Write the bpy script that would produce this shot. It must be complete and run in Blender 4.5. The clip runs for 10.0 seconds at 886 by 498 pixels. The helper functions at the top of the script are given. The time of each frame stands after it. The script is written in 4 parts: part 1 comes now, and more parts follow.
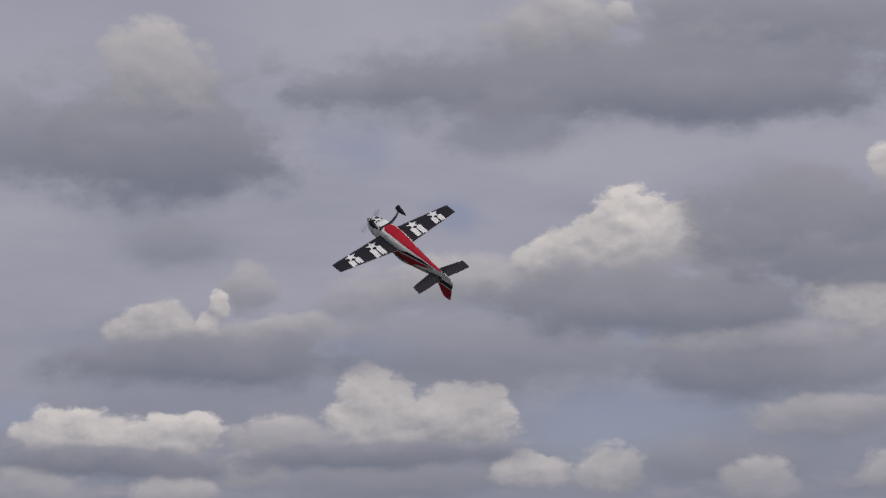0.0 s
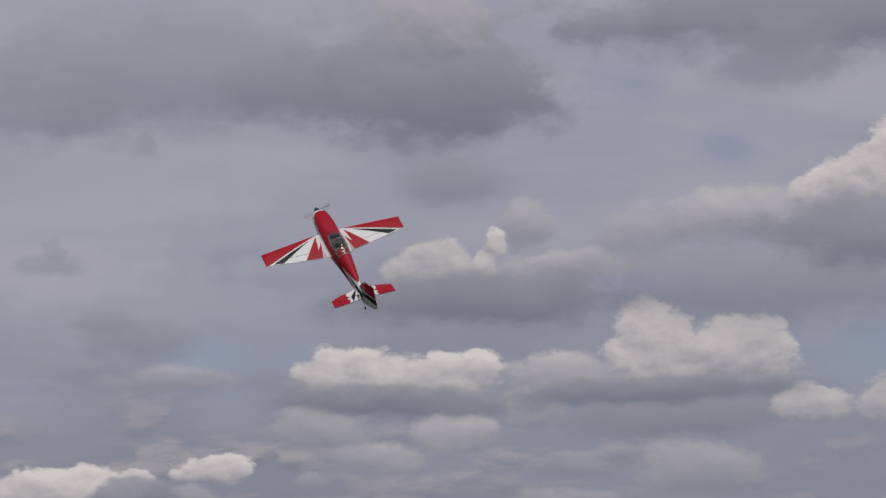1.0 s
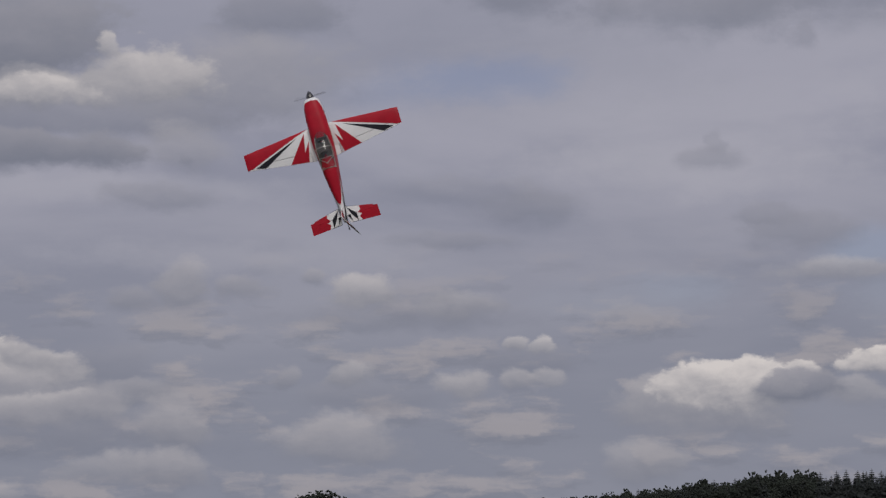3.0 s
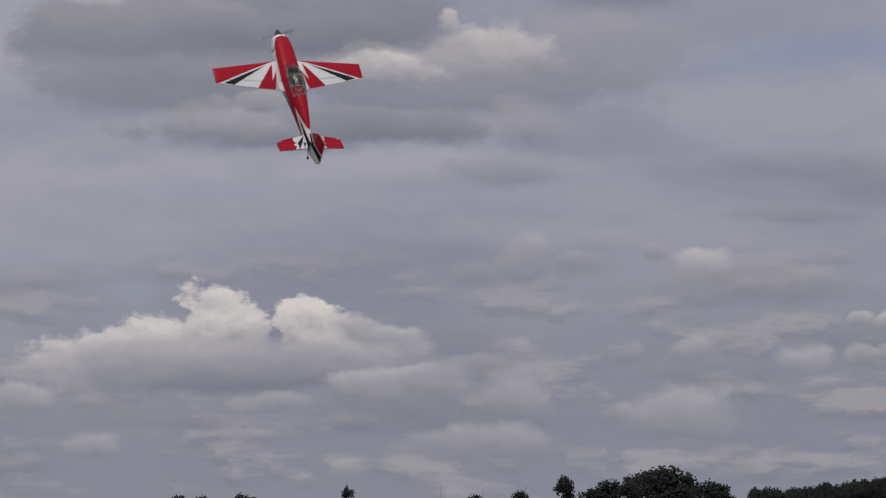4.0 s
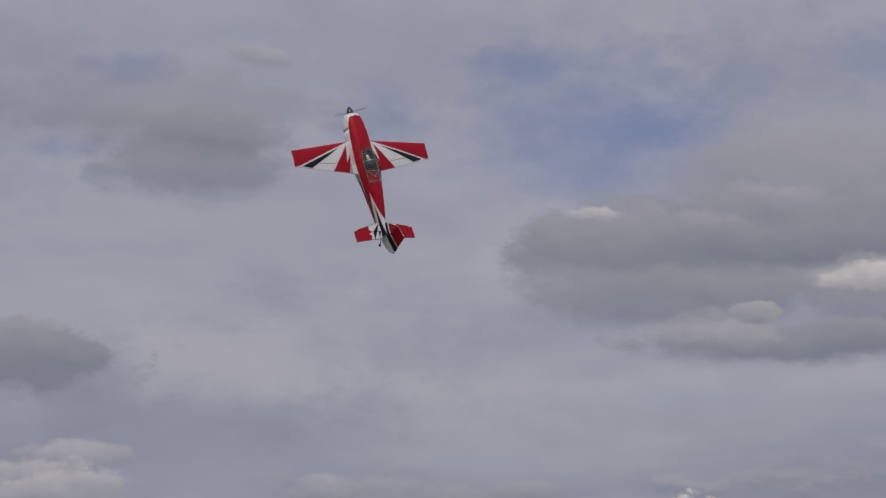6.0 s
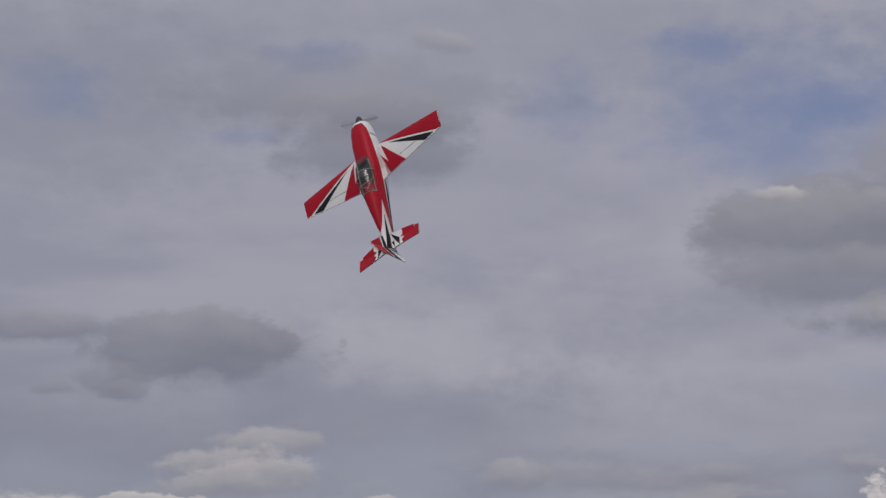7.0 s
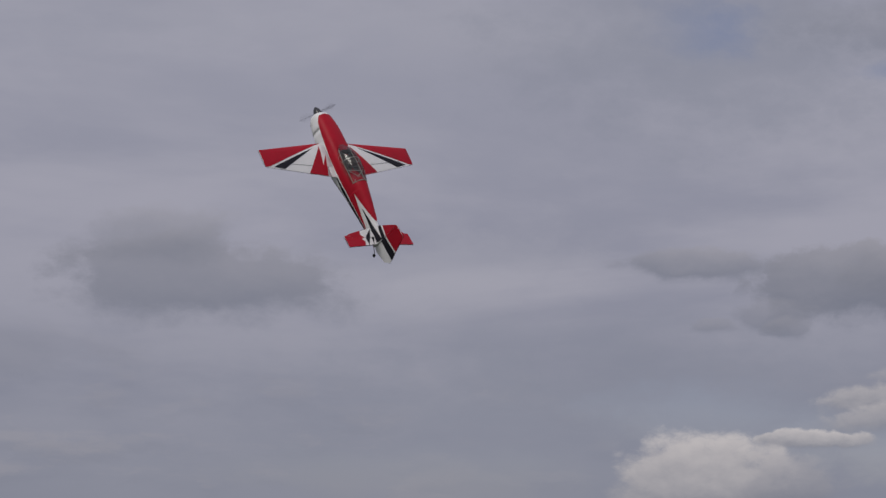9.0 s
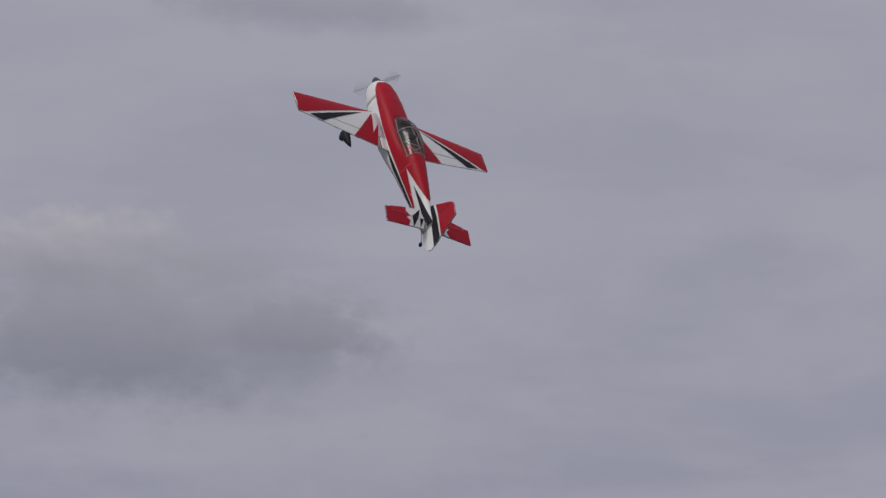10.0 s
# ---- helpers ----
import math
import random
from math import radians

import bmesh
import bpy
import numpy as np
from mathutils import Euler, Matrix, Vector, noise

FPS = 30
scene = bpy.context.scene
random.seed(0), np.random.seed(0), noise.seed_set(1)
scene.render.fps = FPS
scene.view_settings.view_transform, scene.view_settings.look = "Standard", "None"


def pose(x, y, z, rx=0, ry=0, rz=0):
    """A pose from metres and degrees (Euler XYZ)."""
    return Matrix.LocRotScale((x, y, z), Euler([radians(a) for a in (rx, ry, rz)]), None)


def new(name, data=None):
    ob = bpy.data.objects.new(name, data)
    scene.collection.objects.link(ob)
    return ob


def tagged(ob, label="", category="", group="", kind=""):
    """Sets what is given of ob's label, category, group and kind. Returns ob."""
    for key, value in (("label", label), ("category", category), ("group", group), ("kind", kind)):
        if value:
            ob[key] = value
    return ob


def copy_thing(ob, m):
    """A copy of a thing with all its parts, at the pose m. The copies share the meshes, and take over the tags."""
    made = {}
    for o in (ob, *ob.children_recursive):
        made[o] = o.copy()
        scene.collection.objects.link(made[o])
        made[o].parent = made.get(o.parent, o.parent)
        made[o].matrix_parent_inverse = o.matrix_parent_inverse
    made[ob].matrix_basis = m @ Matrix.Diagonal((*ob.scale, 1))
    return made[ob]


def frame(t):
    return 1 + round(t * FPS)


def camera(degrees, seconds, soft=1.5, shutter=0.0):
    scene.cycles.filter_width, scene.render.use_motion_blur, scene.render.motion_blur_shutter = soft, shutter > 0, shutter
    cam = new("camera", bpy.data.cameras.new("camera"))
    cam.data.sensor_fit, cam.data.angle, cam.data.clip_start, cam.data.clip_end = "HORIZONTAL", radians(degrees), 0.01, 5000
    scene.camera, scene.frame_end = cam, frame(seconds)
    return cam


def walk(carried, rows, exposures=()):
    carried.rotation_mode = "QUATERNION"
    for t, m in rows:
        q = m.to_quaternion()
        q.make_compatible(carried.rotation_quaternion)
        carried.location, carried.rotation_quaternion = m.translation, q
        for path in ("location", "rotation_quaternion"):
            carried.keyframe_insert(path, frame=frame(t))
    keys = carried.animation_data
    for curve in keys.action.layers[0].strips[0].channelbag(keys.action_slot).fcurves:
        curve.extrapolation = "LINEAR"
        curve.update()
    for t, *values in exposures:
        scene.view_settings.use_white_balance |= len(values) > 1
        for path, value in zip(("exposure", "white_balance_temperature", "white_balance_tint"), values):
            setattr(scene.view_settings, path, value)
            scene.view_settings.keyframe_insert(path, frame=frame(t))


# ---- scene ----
cam = camera(17.0, 10.0, soft=1.4)
walk(cam, [
    (0.00, pose(0, 0, 1.7, 98.676, 0.226, 0.035)),
    (0.20, pose(0, 0, 1.7, 98.513, 0.344, 0.967)),
    (0.40, pose(0, 0, 1.7, 98.340, 0.460, 1.919)),
    (0.50, pose(0, 0, 1.7, 98.231, 0.514, 2.442)),
    (0.60, pose(0, 0, 1.7, 98.099, 0.565, 3.011)),
    (0.70, pose(0, 0, 1.7, 97.948, 0.615, 3.616)),
    (0.80, pose(0, 0, 1.7, 97.788, 0.662, 4.241)),
    (1.00, pose(0, 0, 1.7, 97.480, 0.744, 5.491)),
    (1.20, pose(0, 0, 1.7, 97.189, 0.810, 6.710)),
    (1.50, pose(0, 0, 1.7, 96.820, 0.871, 8.542)),
    (2.00, pose(0, 0, 1.7, 96.584, 0.841, 11.626)),
    (2.50, pose(0, 0, 1.7, 95.759, 0.677, 15.024)),
    (3.00, pose(0, 0, 1.7, 95.520, 0.517, 18.281)),
    (3.20, pose(0, 0, 1.7, 95.462, 0.313, 19.682)),
    (3.75, pose(0, 0, 1.7, 95.158, 0.232, 23.244)),
    (4.30, pose(0, 0, 1.7, 95.104, -0.044, 26.757)),
    (4.50, pose(0, 0, 1.7, 95.261, -0.415, 28.115)),
    (4.70, pose(0, 0, 1.7, 95.960, -0.605, 29.510)),
    (4.90, pose(0, 0, 1.7, 96.934, -0.678, 30.871)),
    (5.00, pose(0, 0, 1.7, 97.327, -0.718, 31.487)),
    (5.10, pose(0, 0, 1.7, 97.618, -0.774, 32.094)),
    (5.30, pose(0, 0, 1.7, 98.072, -0.886, 33.261)),
    (5.50, pose(0, 0, 1.7, 98.470, -0.924, 33.963)),
    (5.70, pose(0, 0, 1.7, 98.869, -0.852, 33.998)),
    (6.25, pose(0, 0, 1.7, 99.277, -0.804, 34.960)),
    (6.80, pose(0, 0, 1.7, 98.985, -0.570, 37.056)),
    (7.00, pose(0, 0, 1.7, 98.781, -0.339, 38.064)),
    (7.50, pose(0, 0, 1.7, 98.080, -0.266, 41.320)),
    (8.00, pose(0, 0, 1.7, 97.826, -0.398, 44.675)),
    (8.50, pose(0, 0, 1.7, 97.589, -0.628, 47.508)),
    (8.80, pose(0, 0, 1.7, 97.481, -0.713, 49.362)),
    (9.00, pose(0, 0, 1.7, 97.464, -0.625, 50.822)),
    (9.20, pose(0, 0, 1.7, 97.521, -0.330, 52.579)),
    (9.40, pose(0, 0, 1.7, 98.246, -0.104, 54.901)),
    (9.50, pose(0, 0, 1.7, 98.907, -0.073, 56.251)),
    (9.60, pose(0, 0, 1.7, 99.860, -0.031, 57.574)),
    (9.70, pose(0, 0, 1.7, 100.871, 0.029, 58.802)),
    (9.80, pose(0, 0, 1.7, 101.787, 0.029, 59.774)),
    (10.00, pose(0, 0, 1.7, 103.782, 0.014, 61.479)),
])


# ---- sky and light ----
class Net:
    """Short hand for a node tree."""

    def __init__(self, tree):
        self.tree, self.links = tree, tree.links

    def put(self, socket, value):
        if hasattr(value, "is_linked"):
            self.links.new(value, socket)
        elif value is not None:
            socket.default_value = value

    def node(self, kind, *values, **props):
        n = self.tree.nodes.new(kind)
        for key, value in props.items():
            setattr(n, key, value)
        for socket, value in zip(n.inputs, values):
            self.put(socket, value)
        return n

    def math(self, op, a, b=None, c=None, clamp=False):
        return self.node("ShaderNodeMath", a, b, c, operation=op, use_clamp=clamp).outputs[0]

    def vec(self, op, a, b=None, c=None):
        n = self.node("ShaderNodeVectorMath", a, b, c, operation=op)
        return n.outputs["Value"] if op in ("LENGTH", "DOT_PRODUCT") else n.outputs[0]

    def noise(self, vector, scale, detail=4.0, rough=0.55, distortion=0.0):
        n = self.node("ShaderNodeTexNoise")
        self.put(n.inputs["Vector"], vector)
        for key, value in (("Scale", scale), ("Detail", detail), ("Roughness", rough), ("Distortion", distortion)):
            n.inputs[key].default_value = value
        return n

    def ramp(self, value, lo, hi, to_lo=0.0, to_hi=1.0, smooth=True):
        n = self.node("ShaderNodeMapRange", value, lo, hi, to_lo, to_hi)
        n.interpolation_type, n.clamp = ("SMOOTHSTEP", False) if smooth else ("LINEAR", True)
        return n.outputs[0]

    def mix(self, fac, a, b, blend="MIX"):
        n = self.node("ShaderNodeMix", data_type="RGBA", blend_type=blend)
        for socket, value in ((n.inputs[0], fac), (n.inputs[6], a), (n.inputs[7], b)):
            self.put(socket, value)
        return n.outputs[2]


SUN_HEIGHT, SUN_TURN = 48.0, 158.0  # degrees above the horizon, and clockwise from north (+y)

world = bpy.data.worlds.new("cloudy_sky")
scene.world = world
world.use_nodes = True
world.node_tree.nodes.clear()
W = Net(world.node_tree)
sky_texture = W.node("ShaderNodeTexSky", sky_type="NISHITA", sun_disc=False, sun_elevation=radians(SUN_HEIGHT), sun_rotation=radians(SUN_TURN))
sky_blue = W.mix(1.0, sky_texture.outputs[0], (0.058, 0.050, 0.060, 1), "MULTIPLY")

# direction as degrees of turn to the left of north and degrees of height
way = W.node("ShaderNodeSeparateXYZ", W.node("ShaderNodeTexCoord").outputs["Generated"])
turn = W.math("MULTIPLY", W.math("ARCTAN2", W.math("MULTIPLY", way.outputs[0], -1.0), way.outputs[1]), 57.29578)
rise = W.math("MULTIPLY", W.math("ARCSINE", way.outputs[2]), 57.29578)
place = W.node("ShaderNodeCombineXYZ", turn, rise, 0.0).outputs[0]
flat = W.vec("MULTIPLY", place, (0.62, 1.0, 1.0))

# wind-torn wobble and heaped billows that every cloud shares
wobble_big = W.vec("SUBTRACT", W.noise(flat, 0.55, 3.0, 0.55).outputs["Color"], (0.5, 0.5, 0.5))
wobble_fine = W.vec("SUBTRACT", W.noise(flat, 2.6, 5.0, 0.62).outputs["Color"], (0.5, 0.5, 0.5))
bent = W.vec("MULTIPLY_ADD", wobble_big, (1.5, 0.6, 0.0), place)
bent = W.vec("MULTIPLY_ADD", wobble_fine, (0.50, 0.26, 0.0), bent)
curled = W.vec("MULTIPLY_ADD", wobble_fine, (0.32, 0.32, 0.0), flat)


def billows(at):
    """Rounded heaps with sharp creases between them, at three sizes, from 0 to 1."""
    n = W.node("ShaderNodeTexVoronoi", voronoi_dimensions="2D", feature="F1", normalize=True)
    for key, value in (("Scale", 1.7), ("Detail", 3.0), ("Roughness", 0.58), ("Lacunarity", 2.3)):
        n.inputs[key].default_value = value
    W.put(n.inputs["Vector"], at)
    return W.math("SUBTRACT", 1.0, n.outputs["Distance"])


SUNWARD = (-0.05, 0.13, 0.0)
puffs = W.noise(flat, 1.15, 6.0, 0.54).outputs["Fac"]
puffs_sunward = W.noise(W.vec("ADD", flat, (-0.06, 0.24, 0.0)), 1.15, 6.0, 0.54).outputs["Fac"]
heaps = billows(curled)
heaps_sunward = billows(W.vec("ADD", curled, SUNWARD))
relief = W.math("MULTIPLY_ADD", W.math("SUBTRACT", puffs, puffs_sunward), 1.3, W.math("MULTIPLY", W.math("SUBTRACT", heaps, heaps_sunward), 0.55))
edge = W.math("MULTIPLY_ADD", W.math("SUBTRACT", puffs, 0.5), 1.15, W.math("MULTIPLY_ADD", W.math("SUBTRACT", heaps, 0.62), 0.80, 0.97))

# the veil of high grey cloud, in long flat streaks
long_streaks = W.noise(W.vec("MULTIPLY", place, (0.11, 0.36, 1.0)), 1.0, 5.0, 0.52, 0.4).outputs["Fac"]
fine_streaks = W.noise(W.vec("MULTIPLY", place, (0.26, 1.1, 1.0)), 1.0, 5.0, 0.55).outputs["Fac"]
veil_tone = W.math("ADD", W.math("MULTIPLY", long_streaks, 0.78), W.math("MULTIPLY", fine_streaks, 0.22))
sky_colour = W.mix(W.ramp(veil_tone, 0.36, 0.62), (0.256, 0.262, 0.334, 1), (0.341, 0.338, 0.405, 1))
upper = W.ramp(rise, 6.0, 13.0)
sky_colour = W.mix(W.math("MULTIPLY", upper, 0.55), sky_colour, (0.352, 0.352, 0.418, 1))
haze = W.ramp(rise, 1.5, 8.5, 1.0, 0.0)  # the veil greys towards the horizon
sky_colour = W.mix(W.math("MULTIPLY", haze, 0.78), sky_colour, (0.214, 0.226, 0.278, 1))


# broken low cloud in flat layers towards the horizon, pale above and grey beneath
layered = W.vec("MULTIPLY_ADD", wobble_fine, (0.5, 0.22, 0.0), W.vec("MULTIPLY", place, (0.50, 1.55, 1.0)))
layer_top = W.noise(layered, 1.0, 6.0, 0.56).outputs["Fac"]
layer_base = W.noise(W.vec("ADD", layered, (0.0, 0.30, 0.0)), 1.0, 6.0, 0.56).outputs["Fac"]
low_down = W.math("MULTIPLY", W.ramp(rise, 3.4, 6.2, 1.0, 0.0), W.ramp(turn, 34.0, 42.0, 1.0, 0.35))
sky_colour = W.mix(W.math("MULTIPLY", W.ramp(layer_base, 0.50, 0.66, 0.0, 0.55), low_down), sky_colour, (0.190, 0.199, 0.246, 1))
sky_colour = W.mix(W.math("MULTIPLY", W.ramp(layer_top, 0.50, 0.66, 0.0, 0.75), low_down), sky_colour, (0.352, 0.330, 0.352, 1))


def opening(g, i, colour, az, el, w, h, amount, shows):
    """A place where the veil is thin and blue, or thicker: paler or greyer."""
    at = g.vec("MULTIPLY_ADD", i[1], (1 / w, 1 / h, 0), (-az / w, -el / h, 0))
    fac = g.ramp(g.math("SUBTRACT", i[2], g.vec("LENGTH", at)), -0.35, 0.9, 0.0, amount * 0.85)
    return g.mix(fac, colour, (i[4], (0.412, 0.404, 0.455, 1), (0.225, 0.238, 0.300, 1))[int(shows)])


def cloud(g, i, colour, az, el, w, h, light, soft, amount):
    """One cloud: a ragged heap, crisp and bright above, grey and fading below."""
    at = g.vec("MULTIPLY_ADD", i[1], (1 / w, 1 / h, 0), (-az / w, -el / h, 0))
    heap = g.vec("MINIMUM", at, g.vec("MULTIPLY", at, (1.0, 1.5, 1.0)))
    up = g.vec("DOT_PRODUCT", at, (0.0, 1.0, 0.0))
    fade = g.math("MULTIPLY_ADD", g.math("MINIMUM", up, 0.0), -0.9, soft)
    fac = g.ramp(g.math("DIVIDE", g.math("SUBTRACT", i[2], g.vec("LENGTH", heap)), fade), -0.5, 0.5, 0.0, amount)
    tone = g.math("MULTIPLY_ADD", i[3], (0.3 + 0.7 * light) * (1.0 if soft < 0.42 else 0.65), g.math("MULTIPLY_ADD", up, 0.46, 0.28 + 0.24 * light))
    low = (0.154 + 0.08 * light, 0.167 + 0.07 * light, 0.217 + 0.06 * light, 1)
    high = (0.29 + 0.34 * light, 0.285 + 0.30 * light, 0.33 + 0.24 * light, 1)
    return g.mix(fac, colour, g.mix(tone, low, high))


THIN, HEAPED = [], []


def openings(*rows):
    THIN.extend(rows)


def clouds(*rows):
    HEAPED.extend(rows)


# thin places: turn, height, half width, half height (degrees), strength, and what shows: 0 blue, 1 paler veil, 2 greyer veil
openings(
    (37.69, 7.10, 3.80, 1.27, 0.55, 1.00),
    (32.55, 8.61, 2.81, 0.85, 0.40, 1.00),
    (34.65, 6.07, 2.12, 0.56, 0.35, 1.00),
    (38.08, 9.38, 3.43, 0.99, 0.30, 1.00),
    (27.38, 12.59, 3.05, 1.48, 0.55, 2.00),
    (34.11, 12.66, 6.17, 1.76, 0.40, 2.00),
    (50.36, 6.97, 2.81, 1.06, 0.35, 1.00),
    (38.85, 6.88, 2.43, 0.85, 0.50, 1.00),
    (39.30, 5.36, 2.93, 0.70, 0.45, 2.00),
    (45.67, 4.14, 10.47, 1.83, 0.50, 2.00),
    (50.17, 11.65, 3.74, 0.78, 0.30, 1.00),
    (45.53, 11.80, 5.61, 1.90, 0.50, 2.00),
    (45.29, 11.19, 4.30, 2.26, 0.45, 2.00),
    (47.74, 3.90, 7.11, 2.11, 0.40, 2.00))
openings(
    (59.58, 17.17, 3.74, 1.27, 0.30, 1.00),
    (56.83, 12.44, 4.36, 1.41, 0.25, 2.00),
    (64.06, 9.86, 4.99, 1.41, 0.30, 1.00),
    (-5.29, 4.94, 4.61, 1.97, 0.75, 2.00),
    (1.20, 12.78, 2.81, 0.92, 0.30, 1.00),
    (-3.23, 10.40, 2.81, 0.70, 0.40, 1.00),
    (-0.67, 3.90, 3.68, 2.26, 0.60, 2.00),
    (13.54, 7.77, 3.74, 1.20, 0.35, 1.00),
    (8.02, 8.33, 2.49, 1.76, 0.30, 1.00),
    (13.65, 7.00, 3.74, 0.56, 0.35, 1.00),
    (22.44, 5.39, 3.74, 0.35, 0.30, 1.00),
    (16.37, 9.11, 4.36, 1.27, 0.30, 2.00),
    (32.92, 6.47, 4.36, 0.49, 0.40, 1.00),
    (25.24, 6.70, 5.61, 0.28, 0.35, 1.00))
openings(
    (31.81, 5.29, 5.61, 0.63, 0.30, 1.00),
    (-3.61, 5.33, 2.68, 0.78, 0.95, 0.00),
    (1.81, 10.53, 1.00, 0.44, 0.40, 0.00),
    (-0.29, 9.29, 0.69, 0.42, 0.50, 0.00),
    (1.54, 6.66, 1.06, 0.37, 0.65, 0.00),
    (8.22, 5.46, 0.75, 0.40, 0.65, 0.00),
    (-3.74, 7.06, 0.37, 0.25, 0.90, 0.00),
    (-2.62, 5.07, 0.94, 0.42, 0.50, 0.00),
    (9.66, 5.35, 1.43, 0.35, 0.80, 0.00),
    (13.48, 4.71, 1.06, 0.31, 0.45, 0.00),
    (9.61, 4.50, 1.00, 0.70, 0.50, 0.00),
    (17.42, 8.80, 1.93, 0.49, 0.60, 0.00),
    (19.46, 8.49, 1.37, 0.42, 0.30, 0.00),
    (9.94, 5.51, 0.94, 0.35, 0.60, 0.00))
openings(
    (14.78, 4.51, 1.87, 0.42, 0.30, 0.00),
    (35.05, 3.94, 2.37, 0.70, 0.70, 0.00),
    (34.06, 3.14, 1.50, 0.28, 0.50, 0.00),
    (30.65, 4.17, 0.69, 0.33, 0.45, 0.00),
    (31.11, 1.81, 1.62, 0.35, 0.40, 0.00),
    (31.41, 11.51, 3.62, 1.62, 0.60, 0.00),
    (30.30, 11.46, 1.62, 0.49, 0.80, 0.00),
    (40.60, 12.39, 0.81, 0.38, 0.50, 0.00),
    (35.92, 11.58, 0.81, 0.74, 0.35, 0.00),
    (26.11, 12.87, 1.37, 0.67, 0.40, 0.00),
    (31.74, 10.80, 1.50, 1.13, 0.45, 0.00),
    (41.68, 4.41, 1.25, 0.51, 0.75, 0.00),
    (38.82, 4.22, 1.81, 0.95, 0.60, 0.00),
    (33.81, 4.99, 2.56, 0.35, 0.30, 0.00))
openings(
    (29.45, 6.20, 1.31, 0.26, 0.30, 0.00),
    (45.62, 4.31, 2.56, 0.56, 0.65, 0.00),
    (40.87, 3.55, 4.74, 0.60, 0.85, 0.00),
    (45.15, 11.74, 0.65, 0.54, 0.35, 0.00),
    (41.84, 10.86, 1.37, 0.24, 0.40, 0.00),
    (51.15, 3.13, 3.93, 0.60, 0.40, 0.00),
    (33.17, 12.66, 1.18, 0.46, 0.70, 0.00),
    (45.73, 11.75, 1.28, 0.63, 0.45, 0.00))
# each cloud: turn, height, half width, height above its base line (degrees), brightness, softness of its edge, thickness
clouds(
    (27.33, 9.92, 2.39, 1.76, 0.22, 0.60, 0.78),
    (28.15, 9.99, 1.03, 0.39, 0.45, 0.80, 0.60),
    (39.52, 10.56, 1.82, 0.70, 0.06, 0.55, 0.68),
    (39.57, 11.19, 1.79, 0.59, 0.32, 0.70, 0.60),
    (38.94, 11.46, 0.19, 0.08, 0.60, 0.50, 0.50),
    (29.11, 9.36, 3.69, 0.91, 0.06, 0.50, 0.85),
    (31.20, 8.59, 1.63, 1.01, 0.10, 0.70, 0.52),
    (28.55, 8.55, 1.63, 0.42, 0.30, 0.70, 0.70),
    (28.44, 8.38, 1.30, 0.49, 0.10, 0.70, 0.38),
    (26.14, 9.37, 1.30, 0.72, 0.03, 0.60, 0.80),
    (21.33, 10.03, 1.30, 0.52, 0.03, 0.70, 0.60),
    (22.16, 8.75, 1.90, 0.88, 0.30, 0.80, 0.60))
clouds(
    (26.08, 8.66, 1.36, 0.48, 0.62, 0.45, 0.90),
    (23.96, 8.83, 1.30, 0.68, 0.68, 0.42, 0.95),
    (24.75, 9.46, 0.20, 0.21, 0.80, 0.50, 0.75),
    (24.78, 8.02, 2.66, 0.52, 0.06, 0.70, 0.60),
    (25.54, 7.33, 1.46, 0.39, 0.06, 0.70, 0.52),
    (23.31, 7.43, 0.87, 0.52, 0.40, 0.80, 0.50),
    (23.74, 6.46, 1.08, 0.29, 0.05, 0.80, 0.45),
    (27.28, 7.32, 3.09, 0.47, 0.07, 0.50, 0.85),
    (28.98, 7.59, 0.98, 0.40, 0.55, 0.50, 0.85),
    (28.38, 7.95, 0.43, 0.25, 0.78, 0.40, 0.90),
    (23.18, 7.25, 0.15, 0.13, 0.00, 0.80, 0.30),
    (30.62, 9.09, 2.39, 0.85, 0.18, 0.42, 0.78))
clouds(
    (27.49, 9.19, 2.55, 0.53, 0.03, 0.60, 0.65),
    (31.43, 9.78, 0.46, 0.21, 0.72, 0.42, 0.80),
    (30.01, 8.19, 2.87, 0.55, 0.12, 0.60, 0.60),
    (26.03, 8.56, 1.08, 0.40, 0.75, 0.40, 0.90),
    (41.87, 6.85, 1.20, 0.54, 0.06, 0.35, 0.85),
    (41.69, 4.95, 0.99, 0.39, 0.50, 0.50, 0.75),
    (36.70, 4.41, 0.76, 0.28, 0.45, 0.60, 0.65),
    (34.08, 4.40, 1.95, 0.29, 0.25, 0.80, 0.50),
    (39.13, 3.83, 0.35, 0.13, 0.62, 0.40, 0.75),
    (35.73, 3.58, 0.41, 0.21, 0.90, 0.30, 0.90),
    (38.17, 2.33, 0.87, 0.64, 0.86, 0.30, 1.00),
    (37.19, 2.64, 0.79, 0.68, 0.94, 0.24, 1.00))
